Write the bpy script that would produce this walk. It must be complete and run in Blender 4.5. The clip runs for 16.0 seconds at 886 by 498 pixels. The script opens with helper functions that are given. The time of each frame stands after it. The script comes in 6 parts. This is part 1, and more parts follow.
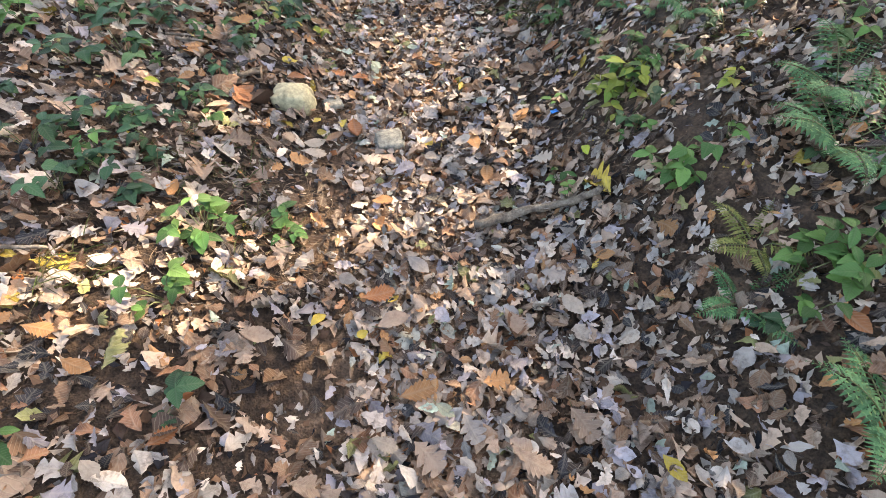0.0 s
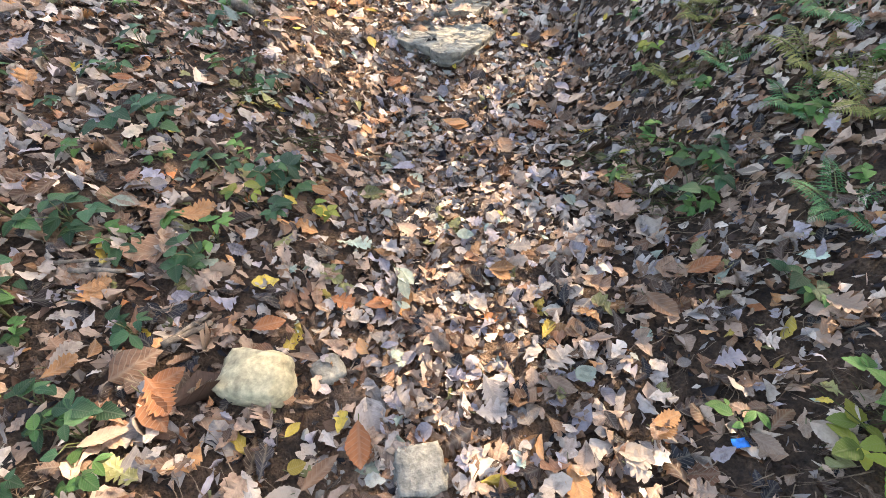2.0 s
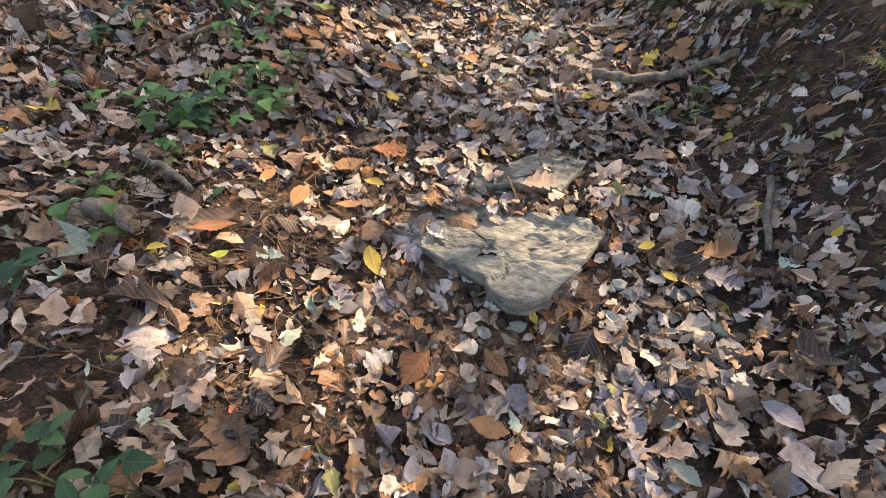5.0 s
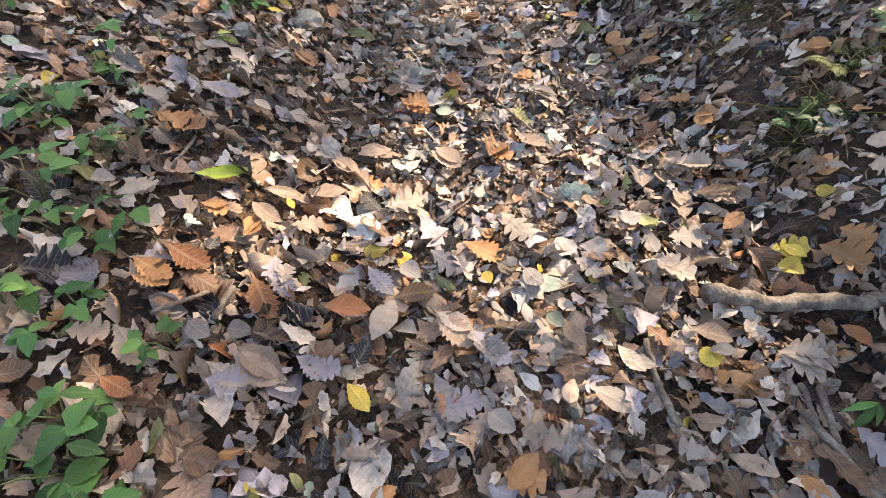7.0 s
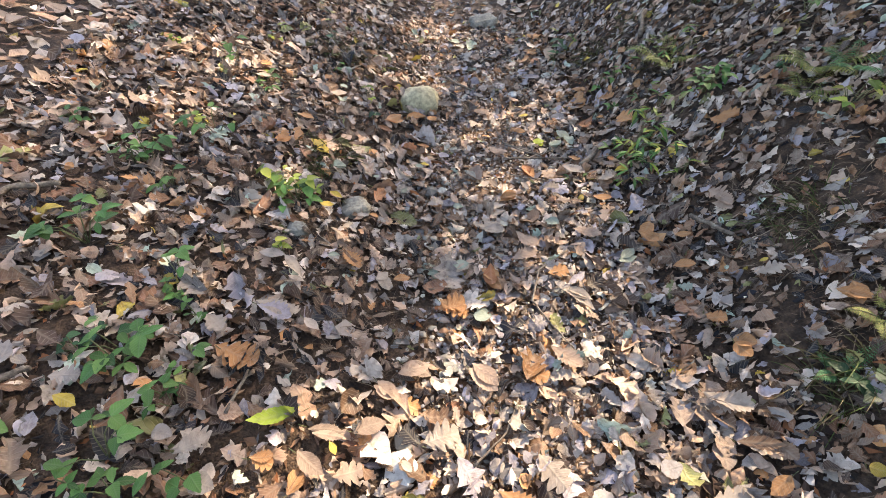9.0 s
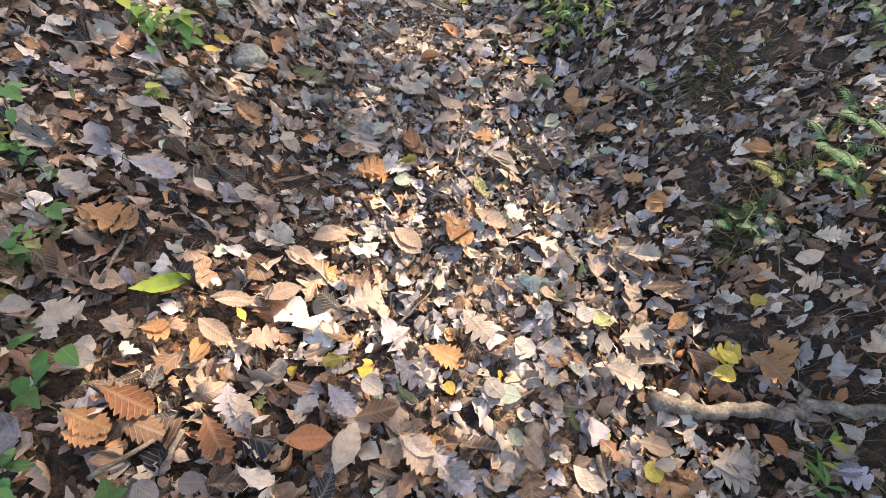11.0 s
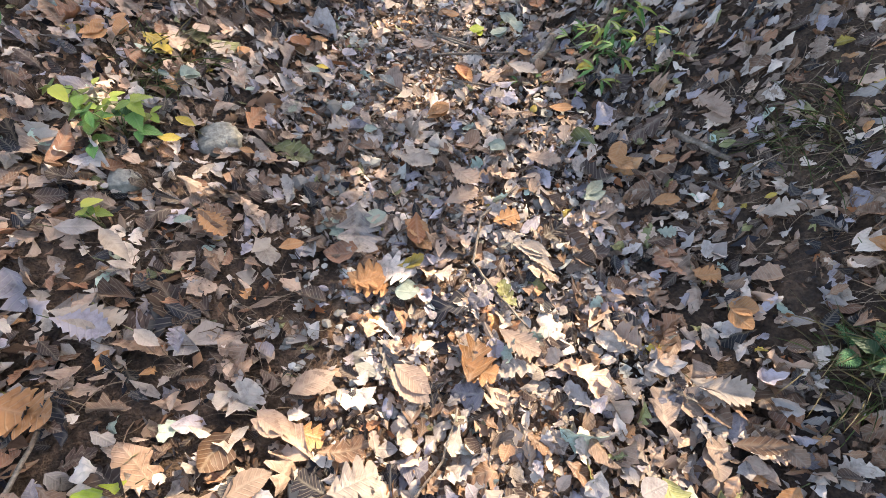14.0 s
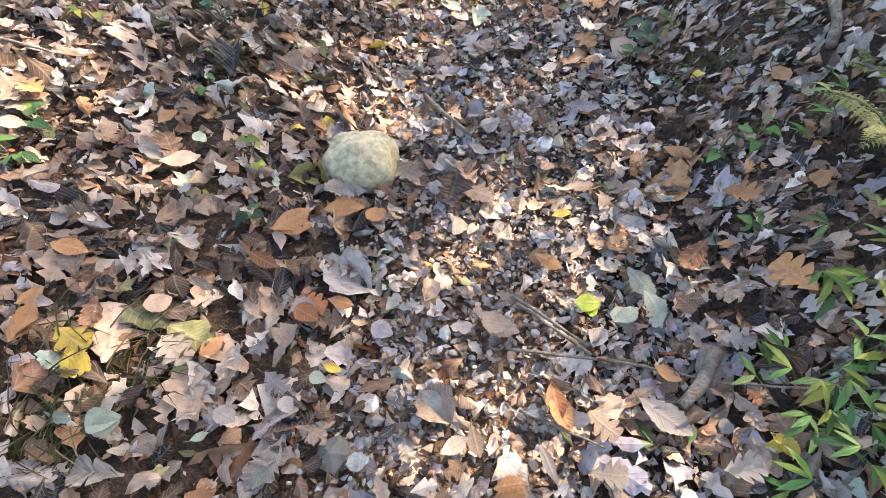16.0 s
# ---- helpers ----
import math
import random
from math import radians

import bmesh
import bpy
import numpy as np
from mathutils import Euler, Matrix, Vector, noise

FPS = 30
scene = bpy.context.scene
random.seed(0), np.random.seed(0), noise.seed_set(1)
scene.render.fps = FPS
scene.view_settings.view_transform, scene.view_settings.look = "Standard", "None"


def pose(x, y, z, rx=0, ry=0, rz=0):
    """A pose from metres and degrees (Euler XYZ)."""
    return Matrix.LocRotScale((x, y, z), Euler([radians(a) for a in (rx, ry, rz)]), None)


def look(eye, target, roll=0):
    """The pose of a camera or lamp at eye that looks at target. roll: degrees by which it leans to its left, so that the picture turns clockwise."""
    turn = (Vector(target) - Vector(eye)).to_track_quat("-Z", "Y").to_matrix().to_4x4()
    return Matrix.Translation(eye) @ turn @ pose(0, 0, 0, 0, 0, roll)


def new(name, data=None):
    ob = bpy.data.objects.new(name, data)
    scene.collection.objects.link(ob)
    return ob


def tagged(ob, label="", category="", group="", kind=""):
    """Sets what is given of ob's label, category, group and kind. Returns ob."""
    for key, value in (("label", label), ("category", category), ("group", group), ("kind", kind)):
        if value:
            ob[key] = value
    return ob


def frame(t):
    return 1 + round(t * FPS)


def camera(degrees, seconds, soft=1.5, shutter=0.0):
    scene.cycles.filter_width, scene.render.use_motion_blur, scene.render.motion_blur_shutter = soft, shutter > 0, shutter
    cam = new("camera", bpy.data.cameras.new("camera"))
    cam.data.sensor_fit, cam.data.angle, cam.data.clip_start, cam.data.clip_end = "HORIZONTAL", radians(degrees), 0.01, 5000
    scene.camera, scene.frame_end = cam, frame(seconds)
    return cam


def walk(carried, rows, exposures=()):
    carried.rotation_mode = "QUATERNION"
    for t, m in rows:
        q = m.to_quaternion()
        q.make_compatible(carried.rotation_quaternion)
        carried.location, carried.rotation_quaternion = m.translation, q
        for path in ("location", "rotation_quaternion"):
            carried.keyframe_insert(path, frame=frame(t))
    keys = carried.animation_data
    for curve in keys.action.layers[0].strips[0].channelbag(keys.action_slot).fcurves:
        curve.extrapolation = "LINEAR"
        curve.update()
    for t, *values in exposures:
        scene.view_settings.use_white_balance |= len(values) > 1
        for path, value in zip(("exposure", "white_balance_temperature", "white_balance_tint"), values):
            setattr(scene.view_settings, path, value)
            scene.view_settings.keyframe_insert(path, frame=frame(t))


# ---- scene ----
cam = camera(89.7, 16.0, soft=0.9)
PATH = [
    (0, look((0.118, 0.065, 1.599), (0.236, 1.221, -0.029), -0.0)),
    (0.5, look((0.115, 0.457, 1.501), (0.125, 1.658, -0.098), -3.8)),
    (1, look((0.039, 0.854, 1.537), (0.026, 2.090, -0.035), -3.5)),
    (1.5, look((0.115, 1.306, 1.420), (0.083, 2.548, -0.148), -3.9)),
    (2, look((0.143, 1.607, 1.417), (0.103, 2.853, -0.147), -4.0)),
    (2.5, look((0.129, 2.004, 1.344), (0.070, 3.258, -0.213), -4.1)),
    (3, look((0.113, 2.256, 1.340), (0.025, 3.562, -0.172), -4.0)),
    (3.2, look((0.123, 2.404, 1.300), (0.029, 3.699, -0.221), -4.2)),
    (5.3, look((-0.035, 3.707, 1.162), (-0.085, 5.027, -0.340), -3.0)),
    (5.5, look((-0.002, 3.897, 1.171), (-0.040, 5.215, -0.333), -3.0)),
    (6, look((-0.009, 4.166, 1.179), (-0.003, 5.442, -0.361), -2.8)),
    (6.5, look((-0.081, 4.621, 1.133), (-0.026, 5.852, -0.443), -2.3)),
    (7, look((-0.104, 4.922, 1.163), (-0.038, 6.118, -0.438), -2.7)),
    (7.5, look((0.000, 5.329, 1.348), (-0.061, 6.494, -0.276), -7.5)),
    (8, look((-0.019, 5.422, 1.522), (-0.208, 6.710, 0.003), -10.9)),
    (8.2, look((-0.043, 5.406, 1.589), (-0.271, 6.767, 0.141), -11.3)),
    (10.3, look((-0.134, 5.326, 1.533), (0.245, 6.693, 0.124), 9.0)),
    (10.5, look((-0.140, 5.324, 1.495), (0.228, 6.604, 0.003), 9.3)),
    (11, look((-0.131, 5.305, 1.384), (0.187, 6.323, -0.308), 9.8)),
    (11.5, look((-0.108, 5.301, 1.304), (0.159, 6.084, -0.517), 10.5)),
    (12, look((-0.065, 5.316, 1.273), (0.194, 6.027, -0.578), 10.9)),
    (12.5, look((0.006, 5.353, 1.260), (0.258, 6.082, -0.586), 9.1)),
    (13, look((0.056, 5.454, 1.280), (0.300, 6.258, -0.535), 6.3)),
    (13.5, look((0.021, 5.642, 1.287), (0.248, 6.568, -0.471), 3.4)),
    (14, look((0.031, 5.828, 1.295), (0.188, 6.836, -0.425), 0.3)),
    (14.5, look((0.226, 6.184, 1.249), (0.271, 7.232, -0.454), -3.5)),
    (15, look((0.247, 6.447, 1.223), (0.210, 7.529, -0.459), -5.2)),
    (15.5, look((0.175, 6.823, 1.239), (0.086, 7.930, -0.424), -5.4)),
    (16, look((0.136, 7.089, 1.218), (0.011, 8.197, -0.442), -4.9)),
]
walk(cam, PATH, exposures=[(0.0, 2.35, 7400, 10), (2.5, 2.4, 7150, 12), (3.2, 2.35, 7150, 12), (5.5, 1.7, 7450, 14), (6.5, 2.03, 7100, 12), (8.0, 2.1, 7050, 12), (12.5, 2.1, 6950, 12), (16.0, 2.35, 6650, 11)])

# ---- sky and sun ----
SUN_WAY = Vector((0.70, 0.50, 0.60)).normalized()      # towards the sun
elev = math.asin(SUN_WAY.z)
world = bpy.data.worlds.new("sky")
scene.world = world
world.use_nodes = True
wn = world.node_tree
sky = wn.nodes.new("ShaderNodeTexSky")
sky.sky_type = "NISHITA"
sky.sun_disc = False
sky.sun_elevation = elev
sky.sun_rotation = math.atan2(SUN_WAY.x, SUN_WAY.y)
sky.dust_density = 3.0
wn.links.new(sky.outputs[0], wn.nodes["Background"].inputs[0])
wn.nodes["Background"].inputs[1].default_value = 0.15
sun_data = bpy.data.lights.new("sun", "SUN")
sun_data.energy = 2.6
sun_data.angle = radians(0.5)
sun_data.color = (1.0, 0.87, 0.69)
sun = new("sun", sun_data)
sun.matrix_world = look((0, 0, 0), -SUN_WAY)
sun.location = (8, 6, 12)


# ---- materials ----
def base_mat(name):
    m = bpy.data.materials.new(name)
    m.use_nodes = True
    n = m.node_tree.nodes
    return m, n, m.node_tree.links, n["Principled BSDF"]


def ramp_node(n, stops, interp="LINEAR"):
    r = n.new("ShaderNodeValToRGB")
    r.color_ramp.interpolation = interp
    e = r.color_ramp.elements
    while len(e) < len(stops):
        e.new(0.5)
    for el, (p, c) in zip(e, stops):
        el.position, el.color = p, (*c, 1)
    return r


def noise_node(n, links, scale, detail=5.0, vec=None, rough=0.6):
    t = n.new("ShaderNodeTexNoise")
    t.inputs["Scale"].default_value = scale
    t.inputs["Detail"].default_value = detail
    t.inputs["Roughness"].default_value = rough
    if vec is not None:
        links.new(vec, t.inputs["Vector"])
    return t


def mix_rgb(n, links, mode, fac, a, b):
    mx = n.new("ShaderNodeMix")
    mx.data_type, mx.blend_type = "RGBA", mode
    for sock, v in ((mx.inputs[0], fac), (mx.inputs[6], a), (mx.inputs[7], b)):
        if isinstance(v, (int, float)):
            sock.default_value = v
        elif isinstance(v, tuple):
            sock.default_value = (*v, 1)
        else:
            links.new(v, sock)
    return mx.outputs[2]


def bump_to(n, links, bsdf, height, strength, distance):
    b = n.new("ShaderNodeBump")
    b.inputs["Strength"].default_value = strength
    b.inputs["Distance"].default_value = distance
    links.new(height, b.inputs["Height"])
    links.new(b.outputs[0], bsdf.inputs["Normal"])
    return b


def surface(name, stops, scale, rough=0.85, bump=0.5, dist=0.01, fine=60.0):
    """Mottled natural surface: two scales of noise in object space."""
    m, n, links, bsdf = base_mat(name)
    tc = n.new("ShaderNodeTexCoord")
    a = noise_node(n, links, scale, 6, tc.outputs["Object"], 0.65)
    f = noise_node(n, links, fine, 4, tc.outputs["Object"])
    r = ramp_node(n, stops)
    links.new(a.outputs[0], r.inputs[0])
    grain = ramp_node(n, [(0.3, (0.55, 0.55, 0.55)), (0.7, (1.25, 1.25, 1.25))])
    links.new(f.outputs[0], grain.inputs[0])
    links.new(mix_rgb(n, links, "MULTIPLY", 1.0, r.outputs[0], grain.outputs[0]), bsdf.inputs["Base Color"])
    bsdf.inputs["Roughness"].default_value = rough
    add = n.new("ShaderNodeMath")
    add.operation = "ADD"
    links.new(a.outputs[0], add.inputs[0])
    links.new(f.outputs[0], add.inputs[1])
    bump_to(n, links, bsdf, add.outputs[0], bump, dist)
    return m


def leaf_material(name, stops, per_object=False, clear=0.22, rough=0.6, vein=0.16, interp="CONSTANT", blotch=0.55, sheen=0.3):
    """Leaf: colour by piece, darker blotches, side veins along the leaf, light passing through."""
    m, n, links, bsdf = base_mat(name)
    if per_object:
        rnd = n.new("ShaderNodeObjectInfo").outputs["Random"]
    else:
        rnd = n.new("ShaderNodeNewGeometry").outputs["Random Per Island"]
    r = ramp_node(n, stops, interp)
    links.new(rnd, r.inputs[0])
    # hue and value shift from a second random draw
    mul = n.new("ShaderNodeMath")
    mul.operation = "MULTIPLY"
    links.new(rnd, mul.inputs[0])
    mul.inputs[1].default_value = 173.31
    fr = n.new("ShaderNodeMath")
    fr.operation = "FRACT"
    links.new(mul.outputs[0], fr.inputs[0])
    vv = n.new("ShaderNodeMapRange")
    vv.inputs["To Min"].default_value, vv.inputs["To Max"].default_value = 0.5, 1.36
    links.new(fr.outputs[0], vv.inputs[0])
    hsv = n.new("ShaderNodeHueSaturation")
    links.new(vv.outputs[0], hsv.inputs["Value"])
    links.new(r.outputs[0], hsv.inputs["Color"])
    tc = n.new("ShaderNodeTexCoord")
    bl = noise_node(n, links, 28.0, 5, tc.outputs["Object"], 0.7)
    blr = ramp_node(n, [(0.30, (0.38, 0.33, 0.30)), (0.5, (0.95, 0.93, 0.9)), (0.72, (1.16, 1.15, 1.12))])
    links.new(bl.outputs[0], blr.inputs[0])
    col = mix_rgb(n, links, "MULTIPLY", blotch, hsv.outputs[0], blr.outputs[0])
    # veins from the leaf's own coordinates
    uv = n.new("ShaderNodeUVMap")
    sep = n.new("ShaderNodeSeparateXYZ")
    links.new(uv.outputs[0], sep.inputs[0])
    ab = n.new("ShaderNodeMath")
    ab.operation = "ABSOLUTE"
    links.new(sep.outputs[1], ab.inputs[0])
    ph = n.new("ShaderNodeMath")
    ph.operation = "MULTIPLY_ADD"
    links.new(ab.outputs[0], ph.inputs[0])
    ph.inputs[1].default_value = -0.7
    links.new(sep.outputs[0], ph.inputs[2])
    sc = n.new("ShaderNodeMath")
    sc.operation = "MULTIPLY"
    links.new(ph.outputs[0], sc.inputs[0])
    sc.inputs[1].default_value = 52.0
    sn = n.new("ShaderNodeMath")
    sn.operation = "SINE"
    links.new(sc.outputs[0], sn.inputs[0])
    vr = n.new("ShaderNodeMapRange")
    vr.inputs["From Min"].default_value, vr.inputs["From Max"].default_value = 0.7, 1.0
    links.new(sn.outputs[0], vr.inputs[0])
    mid = n.new("ShaderNodeMapRange")
    mid.inputs["From Min"].default_value, mid.inputs["From Max"].default_value = 0.05, 0.0
    links.new(ab.outputs[0], mid.inputs[0])
    vmax = n.new("ShaderNodeMath")
    vmax.operation = "MAXIMUM"
    links.new(vr.outputs[0], vmax.inputs[0])
    links.new(mid.outputs[0], vmax.inputs[1])
    vf = n.new("ShaderNodeMath")
    vf.operation = "MULTIPLY"
    links.new(vmax.outputs[0], vf.inputs[0])
    vf.inputs[1].default_value = vein
    col = mix_rgb(n, links, "MIX", vf.outputs[0], col, (0.5, 0.42, 0.3))
    links.new(col, bsdf.inputs["Base Color"])
    bsdf.inputs["Roughness"].default_value = rough
    bsdf.inputs["Specular IOR Level"].default_value = sheen
    ad = n.new("ShaderNodeMath")
    ad.operation = "ADD"
    links.new(vmax.outputs[0], ad.inputs[0])
    links.new(bl.outputs[0], ad.inputs[1])
    bump_to(n, links, bsdf, ad.outputs[0], 0.35, 0.004)
    tr = n.new("ShaderNodeBsdfTranslucent")
    links.new(col, tr.inputs[0])
    ms = n.new("ShaderNodeMixShader")
    ms.inputs[0].default_value = clear
    links.new(bsdf.outputs[0], ms.inputs[1])
    links.new(tr.outputs[0], ms.inputs[2])
    links.new(ms.outputs[0], n["Material Output"].inputs[0])
    return m


def add_tread(m):
    """Dry, paler, trodden earth along the middle of the path."""
    n, links = m.node_tree.nodes, m.node_tree.links
    bsdf = n["Principled BSDF"]
    old = bsdf.inputs["Base Color"].links[0].from_socket
    tc = n.new("ShaderNodeTexCoord")
    sep = n.new("ShaderNodeSeparateXYZ")
    links.new(tc.outputs["Object"], sep.inputs[0])
    wob = noise_node(n, links, 2.2, 4, tc.outputs["Object"])
    ad = n.new("ShaderNodeMath")
    ad.operation = "MULTIPLY_ADD"
    links.new(wob.outputs[0], ad.inputs[0])
    ad.inputs[1].default_value = 0.9
    links.new(sep.outputs[0], ad.inputs[2])
    band = ramp_node(n, [(0.10, (0, 0, 0)), (0.36, (1, 1, 1)), (0.80, (1, 1, 1)), (1.0, (0, 0, 0))])
    links.new(ad.outputs[0], band.inputs[0])
    dust = mix_rgb(n, links, "MULTIPLY", 1.0, old, (3.0, 3.1, 3.2))
    links.new(mix_rgb(n, links, "MIX", band.outputs[0], old, dust), bsdf.inputs["Base Color"])


M_SOIL = surface("forest_soil", [(0.3, (0.024, 0.014, 0.009)), (0.5, (0.085, 0.050, 0.029)), (0.7, (0.20, 0.122, 0.074))], 16.0, 0.95, 1.0, 0.035, 110)
add_tread(M_SOIL)
M_STONE = surface("grey_sandstone", [(0.3, (0.13, 0.115, 0.09)), (0.5, (0.26, 0.235, 0.185)), (0.7, (0.37, 0.33, 0.25))], 9.0, 0.8, 0.7, 0.012, 55)
M_STONE_Y = surface("yellow_sandstone", [(0.3, (0.30, 0.24, 0.14)), (0.5, (0.50, 0.42, 0.25)), (0.7, (0.60, 0.51, 0.30))], 9.0, 0.85, 0.4, 0.008, 45)
M_BARK = surface("weathered_wood", [(0.3, (0.06, 0.042, 0.03)), (0.5, (0.19, 0.145, 0.105)), (0.7, (0.34, 0.28, 0.21))], 22.0, 0.85, 0.8, 0.006, 120)
M_TRUNK = surface("tree_bark", [(0.3, (0.05, 0.04, 0.03)), (0.6, (0.16, 0.13, 0.10)), (0.8, (0.22, 0.19, 0.16))], 8.0, 0.9, 1.0, 0.03, 40)
M_BLUE = surface("blue_plastic", [(0.2, (0.01, 0.15, 0.5)), (0.8, (0.02, 0.25, 0.7))], 30.0, 0.4, 0.1, 0.002)
M_GRASS = leaf_material("dry_grass", [(0.0, (0.16, 0.13, 0.06)), (0.35, (0.09, 0.12, 0.03)), (0.7, (0.22, 0.17, 0.09)), (0.9, (0.12, 0.08, 0.05))], vein=0.0)
TAN, PALE, GREY, LILAC = (0.44, 0.305, 0.22), (0.60, 0.49, 0.40), (0.37, 0.315, 0.28), (0.37, 0.32, 0.335)
BROWN, DARK, BLACK, RUST = (0.22, 0.122, 0.07), (0.078, 0.046, 0.032), (0.024, 0.02, 0.023), (0.36, 0.14, 0.055)
ORANGE, YELLOW, OLIVE, MINT = (0.48, 0.235, 0.095), (0.60, 0.43, 0.07), (0.25, 0.24, 0.09), (0.40, 0.46, 0.36)
M_LITTER = leaf_material("leaf_litter", [
    (0.0, TAN), (0.18, GREY), (0.28, BROWN), (0.42, DARK), (0.55, PALE), (0.67, (0.27, 0.13, 0.07)), (0.73, LILAC),
    (0.80, (0.32, 0.20, 0.13)), (0.87, BLACK), (0.93, ORANGE), (0.955, YELLOW), (0.963, MINT), (0.98, OLIVE)], clear=0.08, rough=0.52, blotch=0.9, vein=0.2, sheen=0.32)
M_TREAD = leaf_material("trodden_leaf", [
    (0.0, TAN), (0.22, LILAC), (0.40, (0.50, 0.40, 0.32)), (0.58, GREY), (0.74, (0.44, 0.35, 0.29)), (0.86, BROWN), (0.93, (0.45, 0.43, 0.36))], clear=0.08, blotch=0.85, vein=0.2)
M_CRUMB = leaf_material("leaf_crumbs", [
    (0.0, BROWN), (0.20, DARK), (0.46, TAN), (0.60, BLACK), (0.74, GREY), (0.86, RUST), (0.92, PALE)], vein=0.0)
M_FERN = leaf_material("fern_pinna", [(0.0, (0.12, 0.26, 0.11)), (0.5, (0.16, 0.31, 0.13)), (0.8, (0.20, 0.32, 0.11))], clear=0.35, rough=0.55, vein=0.0, blotch=0.3)
M_FERN_Y = leaf_material("yellowing_fern_pinna", [(0.0, (0.26, 0.28, 0.08)), (0.5, (0.34, 0.31, 0.10)), (0.8, (0.18, 0.22, 0.07))], clear=0.35, rough=0.55, vein=0.0, blotch=0.3)
M_CANOPY = leaf_material("shade_canopy_leaf", [(0.0, (0.07, 0.13, 0.03)), (0.5, (0.11, 0.15, 0.03)), (0.8, (0.2, 0.17, 0.04))], clear=0.25, vein=0.0)
M_STEM = surface("plant_stem", [(0.3, (0.08, 0.10, 0.03)), (0.7, (0.16, 0.15, 0.06))], 30.0, 0.7, 0.2, 0.002)
LEAF_TONES = {"tan": TAN, "pale": (0.47, 0.375, 0.295), "grey": GREY, "lilac": LILAC, "brown": BROWN, "dark": DARK, "rust": RUST,
              "orange": ORANGE, "yellow": YELLOW, "mint": (0.33, 0.37, 0.29), "green": (0.10, 0.22, 0.05), "lime": (0.42, 0.48, 0.05), "black": BLACK}
M_TONE = {k: leaf_material("fallen_leaf_" + k, [(0.0, c), (0.5, tuple(v * 0.9 for v in c))], per_object=True, clear=0.25, interp="LINEAR")
          for k, c in LEAF_TONES.items()}


# ---- ground ----
def soft(a, k=0.12):
    return k * np.logaddexp(0, np.asarray(a) / k)


def ground_z(x, y):
    """The hollow way: flat tread, gentle rise on one side, steep bank on the other, a step at the slab."""
    xr = (0.92 + 0.10 * np.exp(-((y - 4.2) / 1.2) ** 2) - 0.16 * np.exp(-((y - 1.6) / 0.9) ** 2)
          + 0.09 * np.exp(-((y - 5.25) / 0.3) ** 2) - 0.07 * np.exp(-((y - 6.0) / 0.5) ** 2) - 0.05 * np.exp(-((y - 7.3) / 0.5) ** 2))
    low = soft(-0.22 - x)
    low = (0.48 * low - 0.20 * soft(low - 0.45)) * (1 - 0.30 * np.exp(-((y - 4.9) / 0.6) ** 2))
    bank = soft(x - xr, 0.09)
    bank = (0.85 * bank - 0.45 * soft(bank - 0.5)) + 0.5 * soft(x - 1.2, 0.05) * np.exp(-((y - 5.15) / 0.5) ** 2) * np.exp(-np.maximum(0, x - 1.6) / 0.6)
    step = 0.055 / (1 + np.exp(-np.clip((y - 4.47 - 0.12 * x) / 0.05, -60, 60))) * np.exp(-((x - 0.25) / 0.65) ** 4)
    sag = -0.09 * np.exp(-((y - 3.75) / 0.7) ** 2) * np.exp(-((x - 0.2) / 0.8) ** 2)
    rise = (step - 0.02) * np.exp(-np.maximum(0, y - 4.5) / 1.2)
    far = np.clip((np.abs(x) - 3) / 6, 0, 1)
    return (low + bank) * (1 - 0.6 * far) + rise + sag


def axis(lo, hi, a, b, fine, coarse):
    inner = np.arange(a, b, fine)
    return np.concatenate([np.linspace(lo, a, coarse)[:-1], inner, np.linspace(b, hi, coarse)])


gx = axis(-150, 150, -2.4, 3.0, 0.04, 24)
gy = axis(-150, 200, -0.6, 10.5, 0.04, 24)
GX, GY = np.meshgrid(gx, gy)
rng = np.random.default_rng(4)
GZ = ground_z(np.clip(GX, -9, 9), GY)
inside = (np.abs(GX) < 3.2) & (GY > -1) & (GY < 11)
lump = np.zeros_like(GX)
for wave in (0.9, 0.45, 0.22, 0.12, 0.12, 0.07):
    for _ in range(3):
        a = rng.uniform(0, 2 * np.pi)
        lump += wave * 0.012 * np.sin((GX * math.cos(a) + GY * math.sin(a)) * 2 * np.pi / wave + rng.uniform(0, 6) + 1.5 * np.sin(GX * 2 + GY * 3))
lump *= np.clip((GX - 0.95) / 0.3, 0.12, 1.0)
GZ = GZ + np.where(inside, rng.normal(0, 0.004, GX.shape) + lump, 0)
nx, ny = len(gx), len(gy)
idx = np.arange(nx * ny).reshape(ny, nx)
quads = np.stack([idx[:-1, :-1], idx[:-1, 1:], idx[1:, 1:], idx[1:, :-1]], -1).reshape(-1, 4)


def mesh_np(name, verts, faces, mat, uvs=None, smooth=True):
    """A mesh from computed arrays; faces all of one size."""
    me = bpy.data.meshes.new(name)
    k = faces.shape[1]
    me.vertices.add(len(verts))
    me.vertices.foreach_set("co", np.ascontiguousarray(verts, dtype=np.float32).ravel())
    me.loops.add(faces.size)
    me.loops.foreach_set("vertex_index", np.ascontiguousarray(faces, dtype=np.int32).ravel())
    me.polygons.add(len(faces))
    me.polygons.foreach_set("loop_start", np.arange(0, faces.size, k, dtype=np.int32))
    if uvs is not None:
        layer = me.uv_layers.new(name="UVMap")
        layer.data.foreach_set("uv", np.ascontiguousarray(uvs[faces.ravel()], dtype=np.float32).ravel())
    me.update(calc_edges=True)
    me.polygons.foreach_set("use_smooth", np.full(len(faces), smooth))
    me.materials.append(mat)
    me.validate()
    return me


